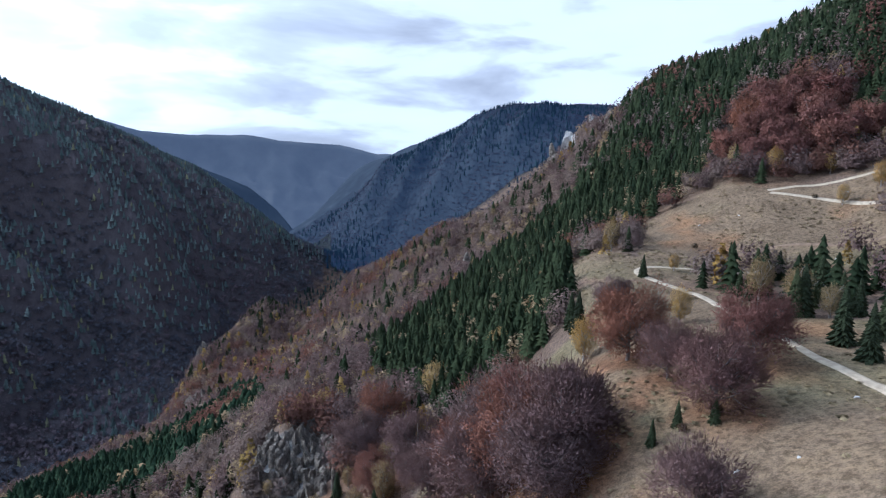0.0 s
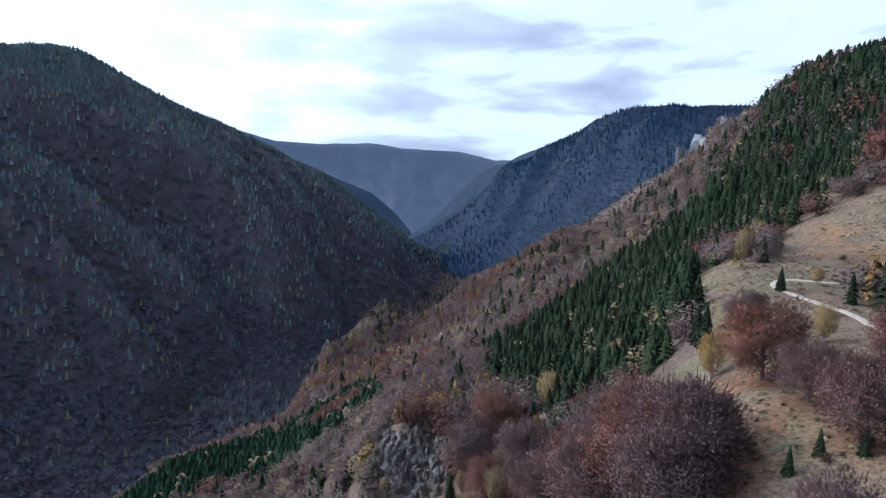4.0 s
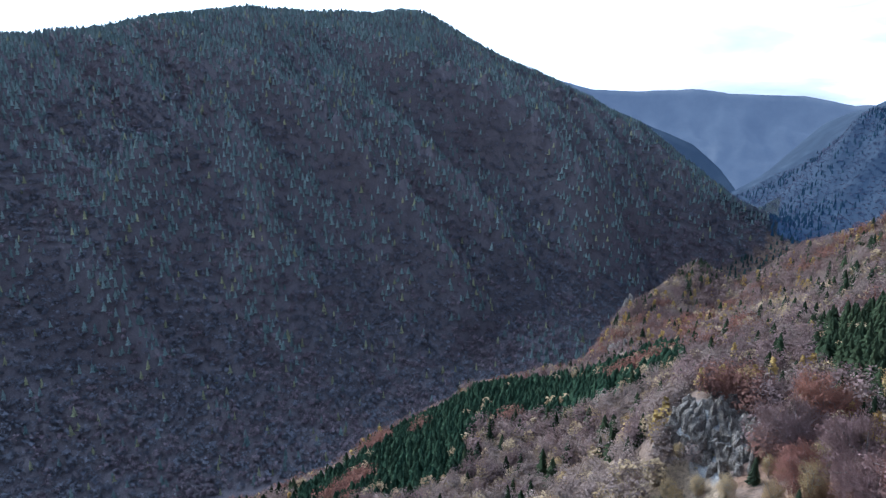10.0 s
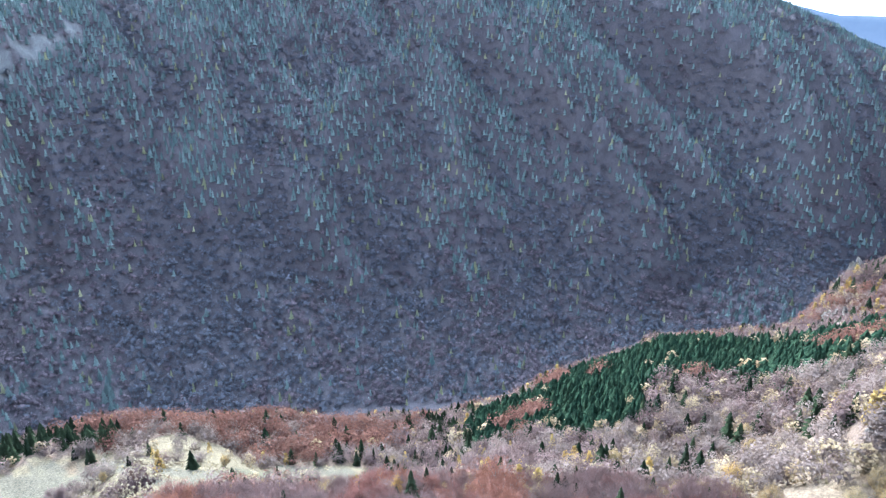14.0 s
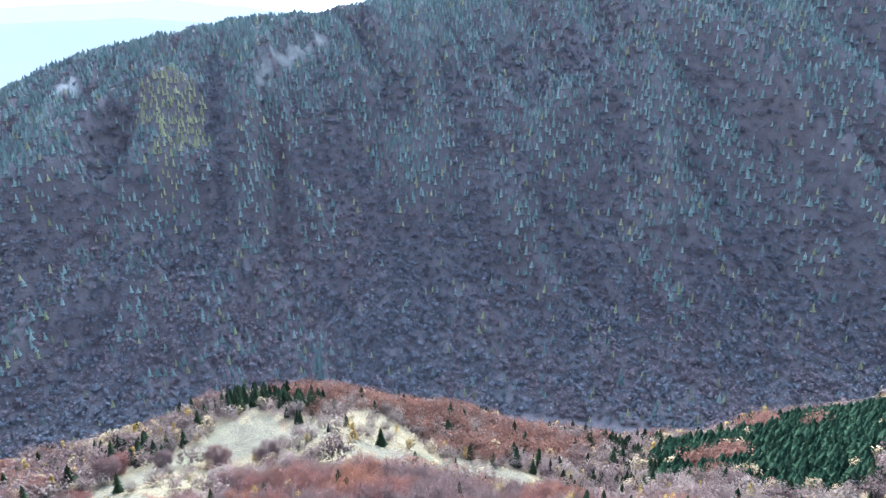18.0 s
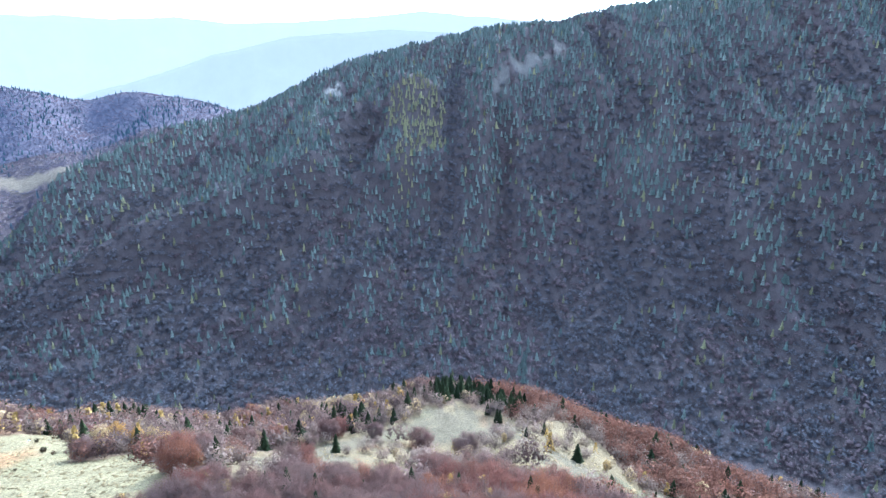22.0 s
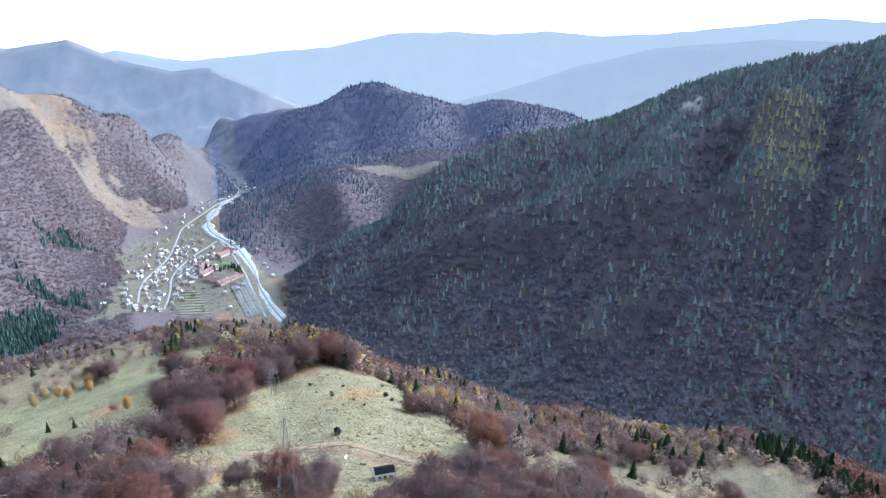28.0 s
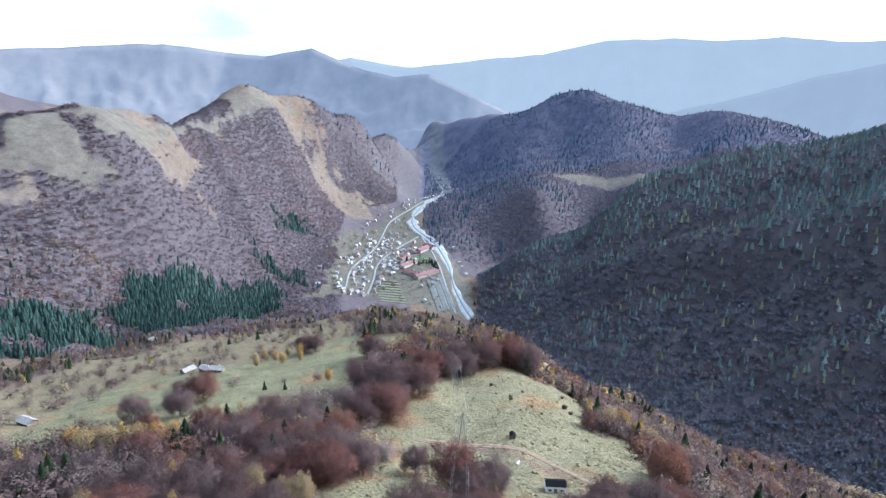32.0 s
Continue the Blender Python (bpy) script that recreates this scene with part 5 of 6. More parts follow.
def skeleton_broad(g, mains=9, subs=5, wide=0.42):
    """Trunk and limbs of a broad-leaved tree one metre high, and the ends of its limbs."""
    bend = g.normal(0, 0.012, (4, 2))
    spine = np.array([(0, 0, -0.03), (*bend[0], 0.12), (*(bend[0] + bend[1]), 0.28), (*(bend[0] + bend[1] + bend[2]), 0.5), (*(bend.sum(0)), 0.8)])
    trunk = tube(spine, (0.03, 0.024, 0.02, 0.013, 0.004), 7)
    limbs, ends = [], []
    for k in range(mains):
        a, z0 = 2.4 * k + g.uniform(-0.4, 0.4), g.uniform(0.14, 0.5)
        root = np.array([np.interp(z0, spine[:, 2], spine[:, 0]), np.interp(z0, spine[:, 2], spine[:, 1]), z0])
        out, up = wide * g.uniform(0.5, 0.9), g.uniform(0.18, 0.4)
        tip = root + (out * math.cos(a), out * math.sin(a), up)
        mid = root * 0.5 + tip * 0.5 + (0, 0, -0.03)
        limbs.append(tube([root, mid, tip], (0.011, 0.007, 0.002), 4))
        ends.append(tip)
        for _ in range(subs):
            t = g.uniform(0.3, 0.95)
            s = root * (1 - t) ** 2 + mid * 2 * t * (1 - t) + tip * t * t
            e = s + g.normal(0, 0.09, 3) + (0.05 * math.cos(a), 0.05 * math.sin(a), 0.09)
            limbs.append(tube([s, (s + e) / 2 + g.normal(0, 0.01, 3), e], (0.005, 0.0035, 0.0015), 3))
            ends.append(e)
    return trunk, merge(limbs), np.array(ends)


def sprays(starts, ways, length, width, g):
    """Slim tapering sprays of twigs, each from its start along its way."""
    n = len(starts)
    side = np.cross(ways, g.normal(size=(n, 3)))
    side /= np.linalg.norm(side, axis=1)[:, None] + 1e-9
    l, w = length * g.uniform(0.5, 1.4, (n, 1)), width * g.uniform(0.6, 1.4, (n, 1))
    v = np.stack([starts - side * w, starts + ways * l * 0.55 + side * w * 1.3, starts + ways * l], 1)
    return v.reshape(-1, 3), np.arange(3 * n).reshape(-1, 3)


def broad_tree(seed, leaves, twigs, wide=0.42, mid=0.58, tall=0.42, leaf=0.026):
    """A broad-leaved tree: limbs that fan out, twigs that point outwards from them, and leaves in lumps round the crown."""
    g = np.random.default_rng(seed)
    trunk, limbs, ends = skeleton_broad(g, 13, 8, wide)
    lumps = np.concatenate([in_crown(70, mid, wide * 0.88, tall * 0.88, 0.92, g), in_crown(14, mid, wide * 0.5, tall * 0.5, 0.3, g), ends])
    lumps = lumps[lumps[:, 2] > 0.1]
    k = g.integers(0, len(lumps), twigs)
    start = lumps[k] + g.normal(0, 0.05, (twigs, 3))
    way = start - np.array((0, 0, 0.2)) + g.normal(0, 0.12, (twigs, 3))
    way /= np.linalg.norm(way, axis=1)[:, None]
    k = g.integers(0, len(lumps), leaves)
    at = lumps[k] + g.normal(0, 0.056, (leaves, 3)) * (1, 1, 0.85)
    out = at[:, 2] > 0.04
    crown = merge([sprays(start, way, 0.075, 0.0045, g), flakes(at[out], leaf, 1.4, g, mid - 0.12, 0.9)])
    return trunk, limbs, crown


def fir_tree(seed, tiers=26, arms=13, wide=0.24):
    g = np.random.default_rng(seed)
    trunk = tube([(0, 0, -0.03), (0, 0, 0.4), (0, 0, 0.98)], (0.02, 0.012, 0.002), 6)
    v, f = [], []
    for k in range(tiers):
        h = 0.07 + 0.9 * k / tiers
        reach = wide * (1 - (k / tiers)) ** 0.9 + 0.015
        for j in range(arms):
            a = 2 * math.pi * j / arms + k * 1.9 + g.uniform(-0.25, 0.25)
            r = reach * g.uniform(0.7, 1.15)
            d, s = np.array([math.cos(a), math.sin(a), 0]), np.array([-math.sin(a), math.cos(a), 0])
            drop = r * g.uniform(0.15, 0.5)
            w = 0.012 + 0.13 * r
            n = len(v)
            v += [np.array([0, 0, h + 0.05]), d * r * 0.55 + s * w + (0, 0, h - drop * 0.2), d * r + (0, 0, h - drop), d * r * 0.55 - s * w + (0, 0, h - drop * 0.2),
                  d * r * 0.5 + (0, 0, h - drop * 0.9 - 0.02)]
            f += [(n, n + 1, n + 2), (n, n + 2, n + 3), (n + 1, n + 4, n + 2), (n + 4, n + 3, n + 2)]
    return trunk, None, (np.array(v), np.array(f))


def larch_tree(seed):
    g = np.random.default_rng(seed)
    trunk = tube([(0, 0, -0.03), (0.005, 0, 0.5), (0, 0.005, 0.97)], (0.017, 0.01, 0.002), 6)
    limbs, ends = [], []
    for k in range(34):
        h = 0.14 + 0.8 * k / 34
        a, r = 2.4 * k, (0.2 * (1.02 - h) ** 0.75 + 0.01) * g.uniform(0.7, 1.1)
        e = np.array([r * math.cos(a), r * math.sin(a), h + 0.02])
        limbs.append(tube([(0, 0, h), e], (0.004, 0.001), 3))
        ends += [e * (q, q, 1) for q in (0.35, 0.6, 0.85, 1.0)]
    ends = np.array(ends)
    pts = ends[g.integers(0, len(ends), 2600)] + g.normal(0, 0.024, (2600, 3))
    return trunk, merge(limbs), flakes(pts, 0.016, 1.3, g, 0.4, 0.8)


def birch_tree(seed, leaves=4800):
    g = np.random.default_rng(seed)
    trunk, limbs, ends = skeleton_broad(g, 11, 4, 0.22)
    pts = in_crown(leaves, 0.54, 0.28, 0.44, 0.4, g)
    near = ends[g.integers(0, len(ends), 350)] + g.normal(0, 0.03, (350, 3))
    return trunk, limbs, merge([flakes(pts, 0.018, 1.2, g, 0.45, 0.8), flakes(near, 0.01, 6.0, g)])


def tree_meshes(name, shape, bark, leaves):
    trunk, limbs, crown = shape
    wood = merge([trunk, limbs]) if limbs else trunk
    return mesh_np(name + "_trunk", *wood, bark, None, True), mesh_np(name + "_crown", *crown, leaves, None, False, away(crown[0], 0.0, 0.35))


def make_tree(name, meshes, label, category, group):
    top = tagged(new(name), label, category, group)
    part("trunk", meshes[0], top)
    part("crown", meshes[1], top)
    return top


def grow(name, variants, places, label, category, group):
    """Trees at the places (x, y, height), built once for each shape and then copied."""
    first = {}
    for i, (x, y, h) in enumerate(places):
        k = i % len(variants)
        m = Matrix.LocRotScale((x, y, float(ground_at(x, y)) - 0.1), Euler((0, 0, 2.39996 * i)), (h * (0.92 + 0.05 * (i % 4)), h * (0.92 + 0.05 * (i % 3)), h))
        if k not in first:
            first[k] = make_tree(name, variants[k], label, category, group)
            first[k].matrix_basis = m
        else:
            c = copy_thing(first[k], Matrix())
            c.matrix_basis = m


V_BEECH = [tree_meshes("beech", broad_tree(100 + i, 13000, 6000, 0.5, 0.48, 0.46, 0.015), m_bark, m_beech_crown) for i in range(4)]
V_RUST = [tree_meshes("rust_beech", broad_tree(200 + i, 15000, 3000, 0.5, 0.48, 0.46, 0.016), m_bark, m_rust_crown) for i in range(4)]
V_BARE = [tree_meshes("bare_tree", broad_tree(300 + i, 2200, 6000, 0.46, 0.49, 0.45, 0.016), m_bark, m_beech_crown) for i in range(3)]
V_RUST_FAR = [tree_meshes("hill_beech", broad_tree(250 + i, 3200, 1500, 0.5, 0.48, 0.46, 0.042), m_bark, m_rust_crown) for i in range(3)]
V_SPRUCE = [tree_meshes("spruce", fir_tree(400 + i), m_bark, m_spruce_crown) for i in range(4)]
V_LARCH = [tree_meshes("larch", larch_tree(500 + i), m_bark, m_larch_crown) for i in range(3)]
V_GOLD = [tree_meshes("golden_birch", birch_tree(650 + i, 5200), m_pale_bark, m_larch_crown) for i in range(3)]
V_BIRCH = [tree_meshes("birch", birch_tree(600 + i), m_pale_bark, m_birch_crown) for i in range(3)]
V_SHRUB = [tree_meshes("shrub", broad_tree(700 + i, 420, 160, 0.6, 0.5, 0.5, 0.09), m_bark, m_shrub) for i in range(3)]

_near = sr <= NEAR


def near_of(k, most):
    i = np.nonzero((kind == k) & _near & ((k != "spruce") | (sb > -115)))[0][:most]
    return [(float(sx[q]), float(sy[q]), float(tall[q])) for q in i]


_beech = [(x, y, min(h, 18.5)) for x, y, h in BEECHES + KNOLL_BEECHES + KNOLL_BEECHES_MORE]
grow("beech_tree", V_BEECH, _beech[1::3] + _beech[2::3] + near_of("beech", 250), "leafless purple-grey beech tree on the mountain slope", "tree", "beeches on the slope")
grow("rust_leaved_beech", V_RUST, _beech[0::3] + near_of("rust", 120), "beech tree with rust-red autumn leaves on the slope", "tree", "rust-leaved beeches")
grow("rust_leaved_beech", V_RUST_FAR, HILL_BEECHES, "tall rust-red beech at the top of the meadow", "tree", "beeches above the meadow")
grow("bare_tree", V_BARE, near_of("bare", 330), "small bare grey tree with fine twigs on the slope", "tree", "bare trees on the slope")
grow("spruce_tree", V_SPRUCE, SPRUCES + RIM_SPRUCES + near_of("spruce", 220), "dark green spruce tree standing on the grassy slope", "tree", "spruces on the slope")
grow("birch_tree", V_GOLD, LARCHES + KNOLL_BIRCHES, "birch in golden-yellow autumn leaf on the slope", "tree", "golden birches")
grow("larch_tree", V_LARCH, near_of("larch", 80), "golden-yellow larch tree in autumn needles", "tree", "larches on the slope")
grow("birch_tree", V_BIRCH, near_of("birch", 160), "slender birch with straw-yellow leaves and pale bark", "tree", "birches on the slope")
grow("shrub", V_SHRUB, BUSHES, "low dark juniper shrub growing in the meadow", "shrub", "shrubs in the meadows")

# ---- tussocks in the near meadows, too many to count ----
_x, _y = scatter(-186, 42, 60, 330, 2.6)
_ok = inside(MEADOWS + PARKLAND + SCRUB_GROUND, _x, _y, 0.0) & (fuzz(_x, _y, 16, 3, 141) + rng.uniform(-0.6, 0.6, len(_x)) > 0.05)
for _line in ROAD_LINES:
    _ok &= line_distance(_x, _y, _line)[0] > 1.6
_x, _y = _x[_ok], _y[_ok]
_tuft = []
for _k in range(5):
    _c = rng.normal(0, 0.35, (7, 3)) * (1, 1, 0) + (0, 0, 0.4)
    _tuft.append(flakes(_c, 0.9, 1.0, rng, -1.5, 0.5))
_h = rng.uniform(0.25, 0.7, len(_x))
plant("grass_tussocks", _tuft, _x, _y, _h, shades(len(_x), (0.19, 0.15, 0.08), (0.34, 0.27, 0.15), 0.2), "dry tussocks of grass and heather in the meadow", "grass", 1.5, 0.05)
# ---- rocks ----
m_rock, _t, _p = material("lichened_rock", 0.9, 0.2)
_n = noise_node(_t, 0.45, 8.0, 0.75)
_c = ramp(_t, [(0.32, (0.075, 0.066, 0.056)), (0.47, (0.24, 0.205, 0.165)), (0.6, (0.4, 0.345, 0.28)), (0.75, (0.52, 0.47, 0.4))], _n)
_t.links.new(mix(_t, 1.0, _c, ramp(_t, [(0.35, (0.45,) * 3), (0.55, (1, 1, 1))], noise_node(_t, 2.6, 6.0, 0.75)), "MULTIPLY"), _p.inputs["Base Color"])
bump(_t, _p, noise_node(_t, 0.8, 9.0, 0.8), 1.0, 2.2)
m_pale_rock = plain("pale_limestone", (0.52, 0.5, 0.46), 0.9, 0.3, 0.3)


def rock_mesh(seed, mat):
    """A broken block: a ball cut by planes."""
    g = np.random.default_rng(seed)
    bm = bmesh.new()
    bmesh.ops.create_icosphere(bm, subdivisions=4, radius=1)
    normals = g.normal(size=(9, 3))
    normals /= np.linalg.norm(normals, axis=1)[:, None]
    cut = g.uniform(0.32, 0.8, 9)
    for v in bm.verts:
        d = np.array(v.co)
        reach = min(1.0, min(c / max(float(d @ n), 1e-3) for n, c in zip(normals, cut)))
        q = Vector(d * (2.2, 2.2, 1.1)) + Vector((seed * 3.1, 0, 0))
        crack = abs(noise.noise(q * 1.3)) * 0.5 + abs(noise.noise(q * 3.1)) * 0.3 + abs(noise.noise(q * 7.0)) * 0.15
        v.co = d * (reach * 1.12 - 0.5 * max(0.0, 0.3 - crack))
    me = bpy.data.meshes.new("rock")
    bm.to_mesh(me)
    bm.free()
    me.materials.append(mat)
    return me


def block_mesh(seed, mat):
    """An upright block split from a cliff: the hull of a few points, narrower towards its jagged top."""
    g = np.random.default_rng(seed)
    bm = bmesh.new()
    for k in range(22):
        h = g.choice((-0.6, -0.1, 0.35, g.uniform(0.6, 1.0)))
        a, r = g.uniform(0, 6.283), g.uniform(0.75, 1.0) * (1 - 0.4 * max(0.0, h) ** 2)
        bm.verts.new((r * math.cos(a), r * math.sin(a) * 0.7, h))
    hull = bmesh.ops.convex_hull(bm, input=bm.verts)
    bmesh.ops.delete(bm, geom=[v for v in hull["geom_interior"] if isinstance(v, bmesh.types.BMVert)], context="VERTS")
    bmesh.ops.subdivide_edges(bm, edges=bm.edges, cuts=2, use_grid_fill=True)
    for v in bm.verts:
        q = Vector((v.co.x * 2.5, v.co.y * 2.5, v.co.z * 0.9)) + Vector((seed * 1.7, 0, 0))
        v.co += v.co.normalized() * (0.16 * noise.noise(q) + 0.1 * noise.noise(q * 2.7))
    me = bpy.data.meshes.new("rock")
    bm.to_mesh(me)
    bm.free()
    me.materials.append(mat)
    return me


ROCKS = [rock_mesh(40 + i, m_rock) for i in range(7)]
PALE_ROCKS = [rock_mesh(60 + i, m_pale_rock) for i in range(4)]


def place_rock(me, x, y, size, high, top, sink=0.35, lean=0.2):
    o = new("rock", me)
    o.parent = top
    o.matrix_basis = Matrix.LocRotScale((x, y, float(ground_at(x, y)) + high * (1 - sink) - high * 0.5), Euler((random.uniform(-lean, lean), random.uniform(-lean, lean), random.uniform(0, 6.3))),
                                        (size * random.uniform(0.7, 1.3), size * random.uniform(0.7, 1.3), high))
    return o


outcrop = tagged(new("rock_outcrop"), "grey lichened cliff of broken rock jutting from the wooded slope", "rock outcrop")
_face = np.array(ROCK_FACE[0], float)
_mid = _face.mean(0)
random.seed(5)
BLOCKS = [block_mesh(140 + i, m_rock) for i in range(8)]
_k = 0
for _row in range(9):
    for _col in range(15):
        _u, _w = (_col + 0.5 + random.uniform(-0.35, 0.35)) / 15, (_row + 0.5 + random.uniform(-0.4, 0.4)) / 9
        _q = _face.min(0) - 1 + (np.ptp(_face, axis=0) + 2) * (_u, _w)
        if not inside([ROCK_FACE[0]], np.array([_q[0]]), np.array([_q[1]]), 0.0)[0]:
            continue
        _o = place_rock(BLOCKS[_k % 8], _q[0], _q[1], random.uniform(1.5, 2.9), random.uniform(3.2, 6.5), outcrop, 0.5, 0.16)
        _k += 1
for _q in range(26):
    _x, _y = _mid + (random.uniform(-0.5, 0.5) * np.ptp(_face, axis=0)[0], random.uniform(-0.5, 0.5) * np.ptp(_face, axis=0)[1])
    place_rock(ROCKS[_q % 7], _x, _y, random.uniform(1.0, 2.2), random.uniform(1.5, 3.0), outcrop, 0.4, 0.3)
for _i, (_x, _y, _n) in enumerate(CRAGS):
    _far = math.hypot(_x, _y)
    _top = tagged(new("crag"), "pale limestone crag standing out of the wooded ridge" if _i < 2 else "grey rock crag standing out of the wooded spur", "crag", "crags on the spur")
    for _k in range(_n):
        place_rock((PALE_ROCKS if _i < 2 else ROCKS)[_k % 4], _x + random.gauss(0, 7), _y + random.gauss(0, 7), _far * random.uniform(0.006, 0.012), _far * random.uniform(0.012, 0.03), _top, 0.3)
for _i, (_x, _y) in enumerate(BOULDERS):
    _top = tagged(new("boulder", PALE_ROCKS[_i % 4]), "pale boulder lying in the dry meadow grass", "boulder", "boulders in the meadow")
    _s = random.uniform(0.28, 0.55)
    _top.matrix_basis = Matrix.LocRotScale((_x, _y, float(ground_at(_x, _y)) + 0.2 * _s), Euler((0.2, 0.1, _i)), (_s * 1.3, _s, _s * 0.7))
# ---- tracks, roads and river ----
m_gravel = plain("pale_gravel", (0.42, 0.345, 0.24), 0.95, 0.8, 0.25)
m_worn = plain("worn_grass_track", (0.21, 0.145, 0.09), 0.95, 0.5, 0.3)
m_asphalt = plain("grey_asphalt", (0.24, 0.23, 0.22), 0.85, 0.4, 0.15)
m_stones = plain("river_gravel", (0.3, 0.29, 0.27), 0.9, 0.12, 0.3)
m_water, _t, _p = material("river_water", 0.45, 0.3)
_p.inputs["Base Color"].default_value = (0.11, 0.13, 0.13, 1)
bump(_t, _p, noise_node(_t, 0.9, 4.0), 0.3, 0.2)


def smooth_line(pts, step):
    """Points along a line through pts, evenly spaced, its corners rounded."""
    p = np.array(pts, float)
    for _ in range(3):
        q = np.empty((2 * len(p) - 2, 2))
        q[0::2], q[1::2] = p[:-1] * 0.75 + p[1:] * 0.25, p[:-1] * 0.25 + p[1:] * 0.75
        p = np.concatenate([p[:1], q, p[-1:]])
    s = np.append(0, np.cumsum(np.hypot(*np.diff(p, axis=0).T)))
    u = np.linspace(0, s[-1], max(2, int(s[-1] / step)))
    return np.stack([np.interp(u, s, p[:, 0]), np.interp(u, s, p[:, 1])], 1)


def ribbon(name, pts, width, mat, label, category, lift=0.15, step=2.0, wander=0.0, shoulder=1.0):
    """A strip of made ground laid over the land, thick enough to bed into it."""
    c = smooth_line(pts, step)
    d = np.gradient(c, axis=0)
    n = np.stack([-d[:, 1], d[:, 0]], 1) / (np.hypot(d[:, 0], d[:, 1])[:, None] + 1e-9)
    w = width * (1 + wander * fuzz(c[:, 0], c[:, 1], 60, 2, 131))
    cols = []
    offs = np.array([-0.5, -0.5, -0.25, 0, 0.25, 0.5, 0.5])
    for i, o in enumerate(offs):
        q = c + n * (o * w)[:, None]
        z = ground_at(q[:, 0], q[:, 1]) + lift
        if i in (0, len(offs) - 1):
            q, z = q + n * np.sign(o) * shoulder * 0.5, z - lift - 0.6
        cols.append(np.column_stack([q, z]))
    v = np.array(cols)
    v[1:-1, :, 2] = np.maximum(v[1:-1, :, 2], v[1:-1, :, 2].mean(0) - 0.1)
    m, k = v.shape[:2]
    i, j = np.meshgrid(np.arange(m - 1), np.arange(k - 1), indexing="ij")
    f = np.stack([i * k + j, i * k + j + 1, (i + 1) * k + j + 1, (i + 1) * k + j], -1).reshape(-1, 4)
    return tagged(new(name, mesh_np(name, v.reshape(-1, 3), f, mat, None, True)), label, category, kind="structure")


for _line in DIRT_TRACKS:
    ribbon("road", _line, 2.0, m_gravel, "pale gravel track winding across the meadow", "track", 0.12, 1.5, 0.25)
for _line in GRASS_TRACKS:
    ribbon("road", _line, 2.6, m_worn, "worn cart track through the dry grass", "track", 0.08, 1.5, 0.5)
for _line in TOWN_ROADS:
    ribbon("road", _line, 3.4, m_asphalt, "pale asphalt road through the valley town", "road", 0.9, 8.0, 0.1)
for _line in RIVER_COURSE:
    ribbon("river_bed", _line, 17.0, m_stones, "pale gravel bed along the mountain river", "river bed", 0.6, 6.0, 1.1, 4)
    ribbon("water", _line, 3.0, m_water, "shallow river running over gravel", "river", 1.2, 8.0, 0.5, 2)
_p4 = np.array(PITCH, float)
ribbon("playing_field", [tuple(_p4[[0, 3]].mean(0)), tuple(_p4[[1, 2]].mean(0))], 34.0, plain("mown_grass", (0.1, 0.135, 0.06), 0.95, 0.2), "green mown playing field in the town", "field", 1.1, 6.0)

m_yard = plain("grey_yard_gravel", (0.13, 0.127, 0.115), 0.95, 0.15, 0.25)
m_soil = plain("garden_soil", (0.15, 0.125, 0.085), 0.95, 0.25, 0.35)
m_green_crop = plain("winter_crop", (0.13, 0.145, 0.075), 0.95, 0.25, 0.3)
for _k in range(3):
    _o = np.array((_k * 15.0 - 15.0, _k * 4.0 - 4.0))
    ribbon("yard", [tuple(np.array((-650, -958)) + _o), tuple(np.array((-590, -830)) + _o)], 12.0, m_yard, "grey gravel plots by the river at the edge of town", "yard", 0.7, 6.0)
for _k in range(9):
    _a, _b = np.array((-553, -1012)) + _k * np.array((6.0, 12.0)), np.array((-580, -980)) + _k * np.array((5.0, 12.5))
    ribbon("garden_strip", [tuple(_a), tuple(_b)], 7.0, (m_soil, m_green_crop)[_k % 2], "narrow garden plot of soil and green crop below the town", "garden plot", 0.6, 6.0)
# ---- houses ----
m_walls = varied("rendered_walls", [(0.62, 0.58, 0.52), (0.5, 0.45, 0.38), (0.45, 0.43, 0.42), (0.55, 0.42, 0.3)], 0.9, 0.5)
# The near-white entries are pale metal roofs with sun glint painted in.
m_roofs = varied("house_roofs", [(0.55, 0.54, 0.52), (0.24, 0.22, 0.21), (0.24, 0.12, 0.09), (0.6, 0.59, 0.58), (0.18, 0.13, 0.1), (0.42, 0.41, 0.4), (0.58, 0.56, 0.54)], 0.6, 0.6)
m_red_roof = plain("red_roof_sheet", (0.2, 0.095, 0.09), 0.7, 0.4, 0.25)
m_glass = plain("dark_window", (0.04, 0.045, 0.05), 0.15, 1.0, 0.1, 0.0, 0.5)


def poly_mesh(name, verts, faces, mat):
    me = bpy.data.meshes.new(name)
    me.from_pydata(verts, [], faces)
    me.materials.append(mat)
    return me


def wall_mesh(mat, eave, ridge):
    """Four walls and two gables on a plan one by one."""
    v = [(-0.5, -0.5, -2), (0.5, -0.5, -2), (0.5, 0.5, -2), (-0.5, 0.5, -2), (-0.5, -0.5, eave), (0.5, -0.5, eave), (0.5, 0.5, eave), (-0.5, 0.5, eave), (-0.5, 0, ridge), (0.5, 0, ridge)]
    return poly_mesh("wall", v, [(0, 1, 5, 4), (2, 3, 7, 6), (1, 2, 6, 9, 5), (3, 0, 4, 8, 7), (3, 2, 1, 0)], mat)


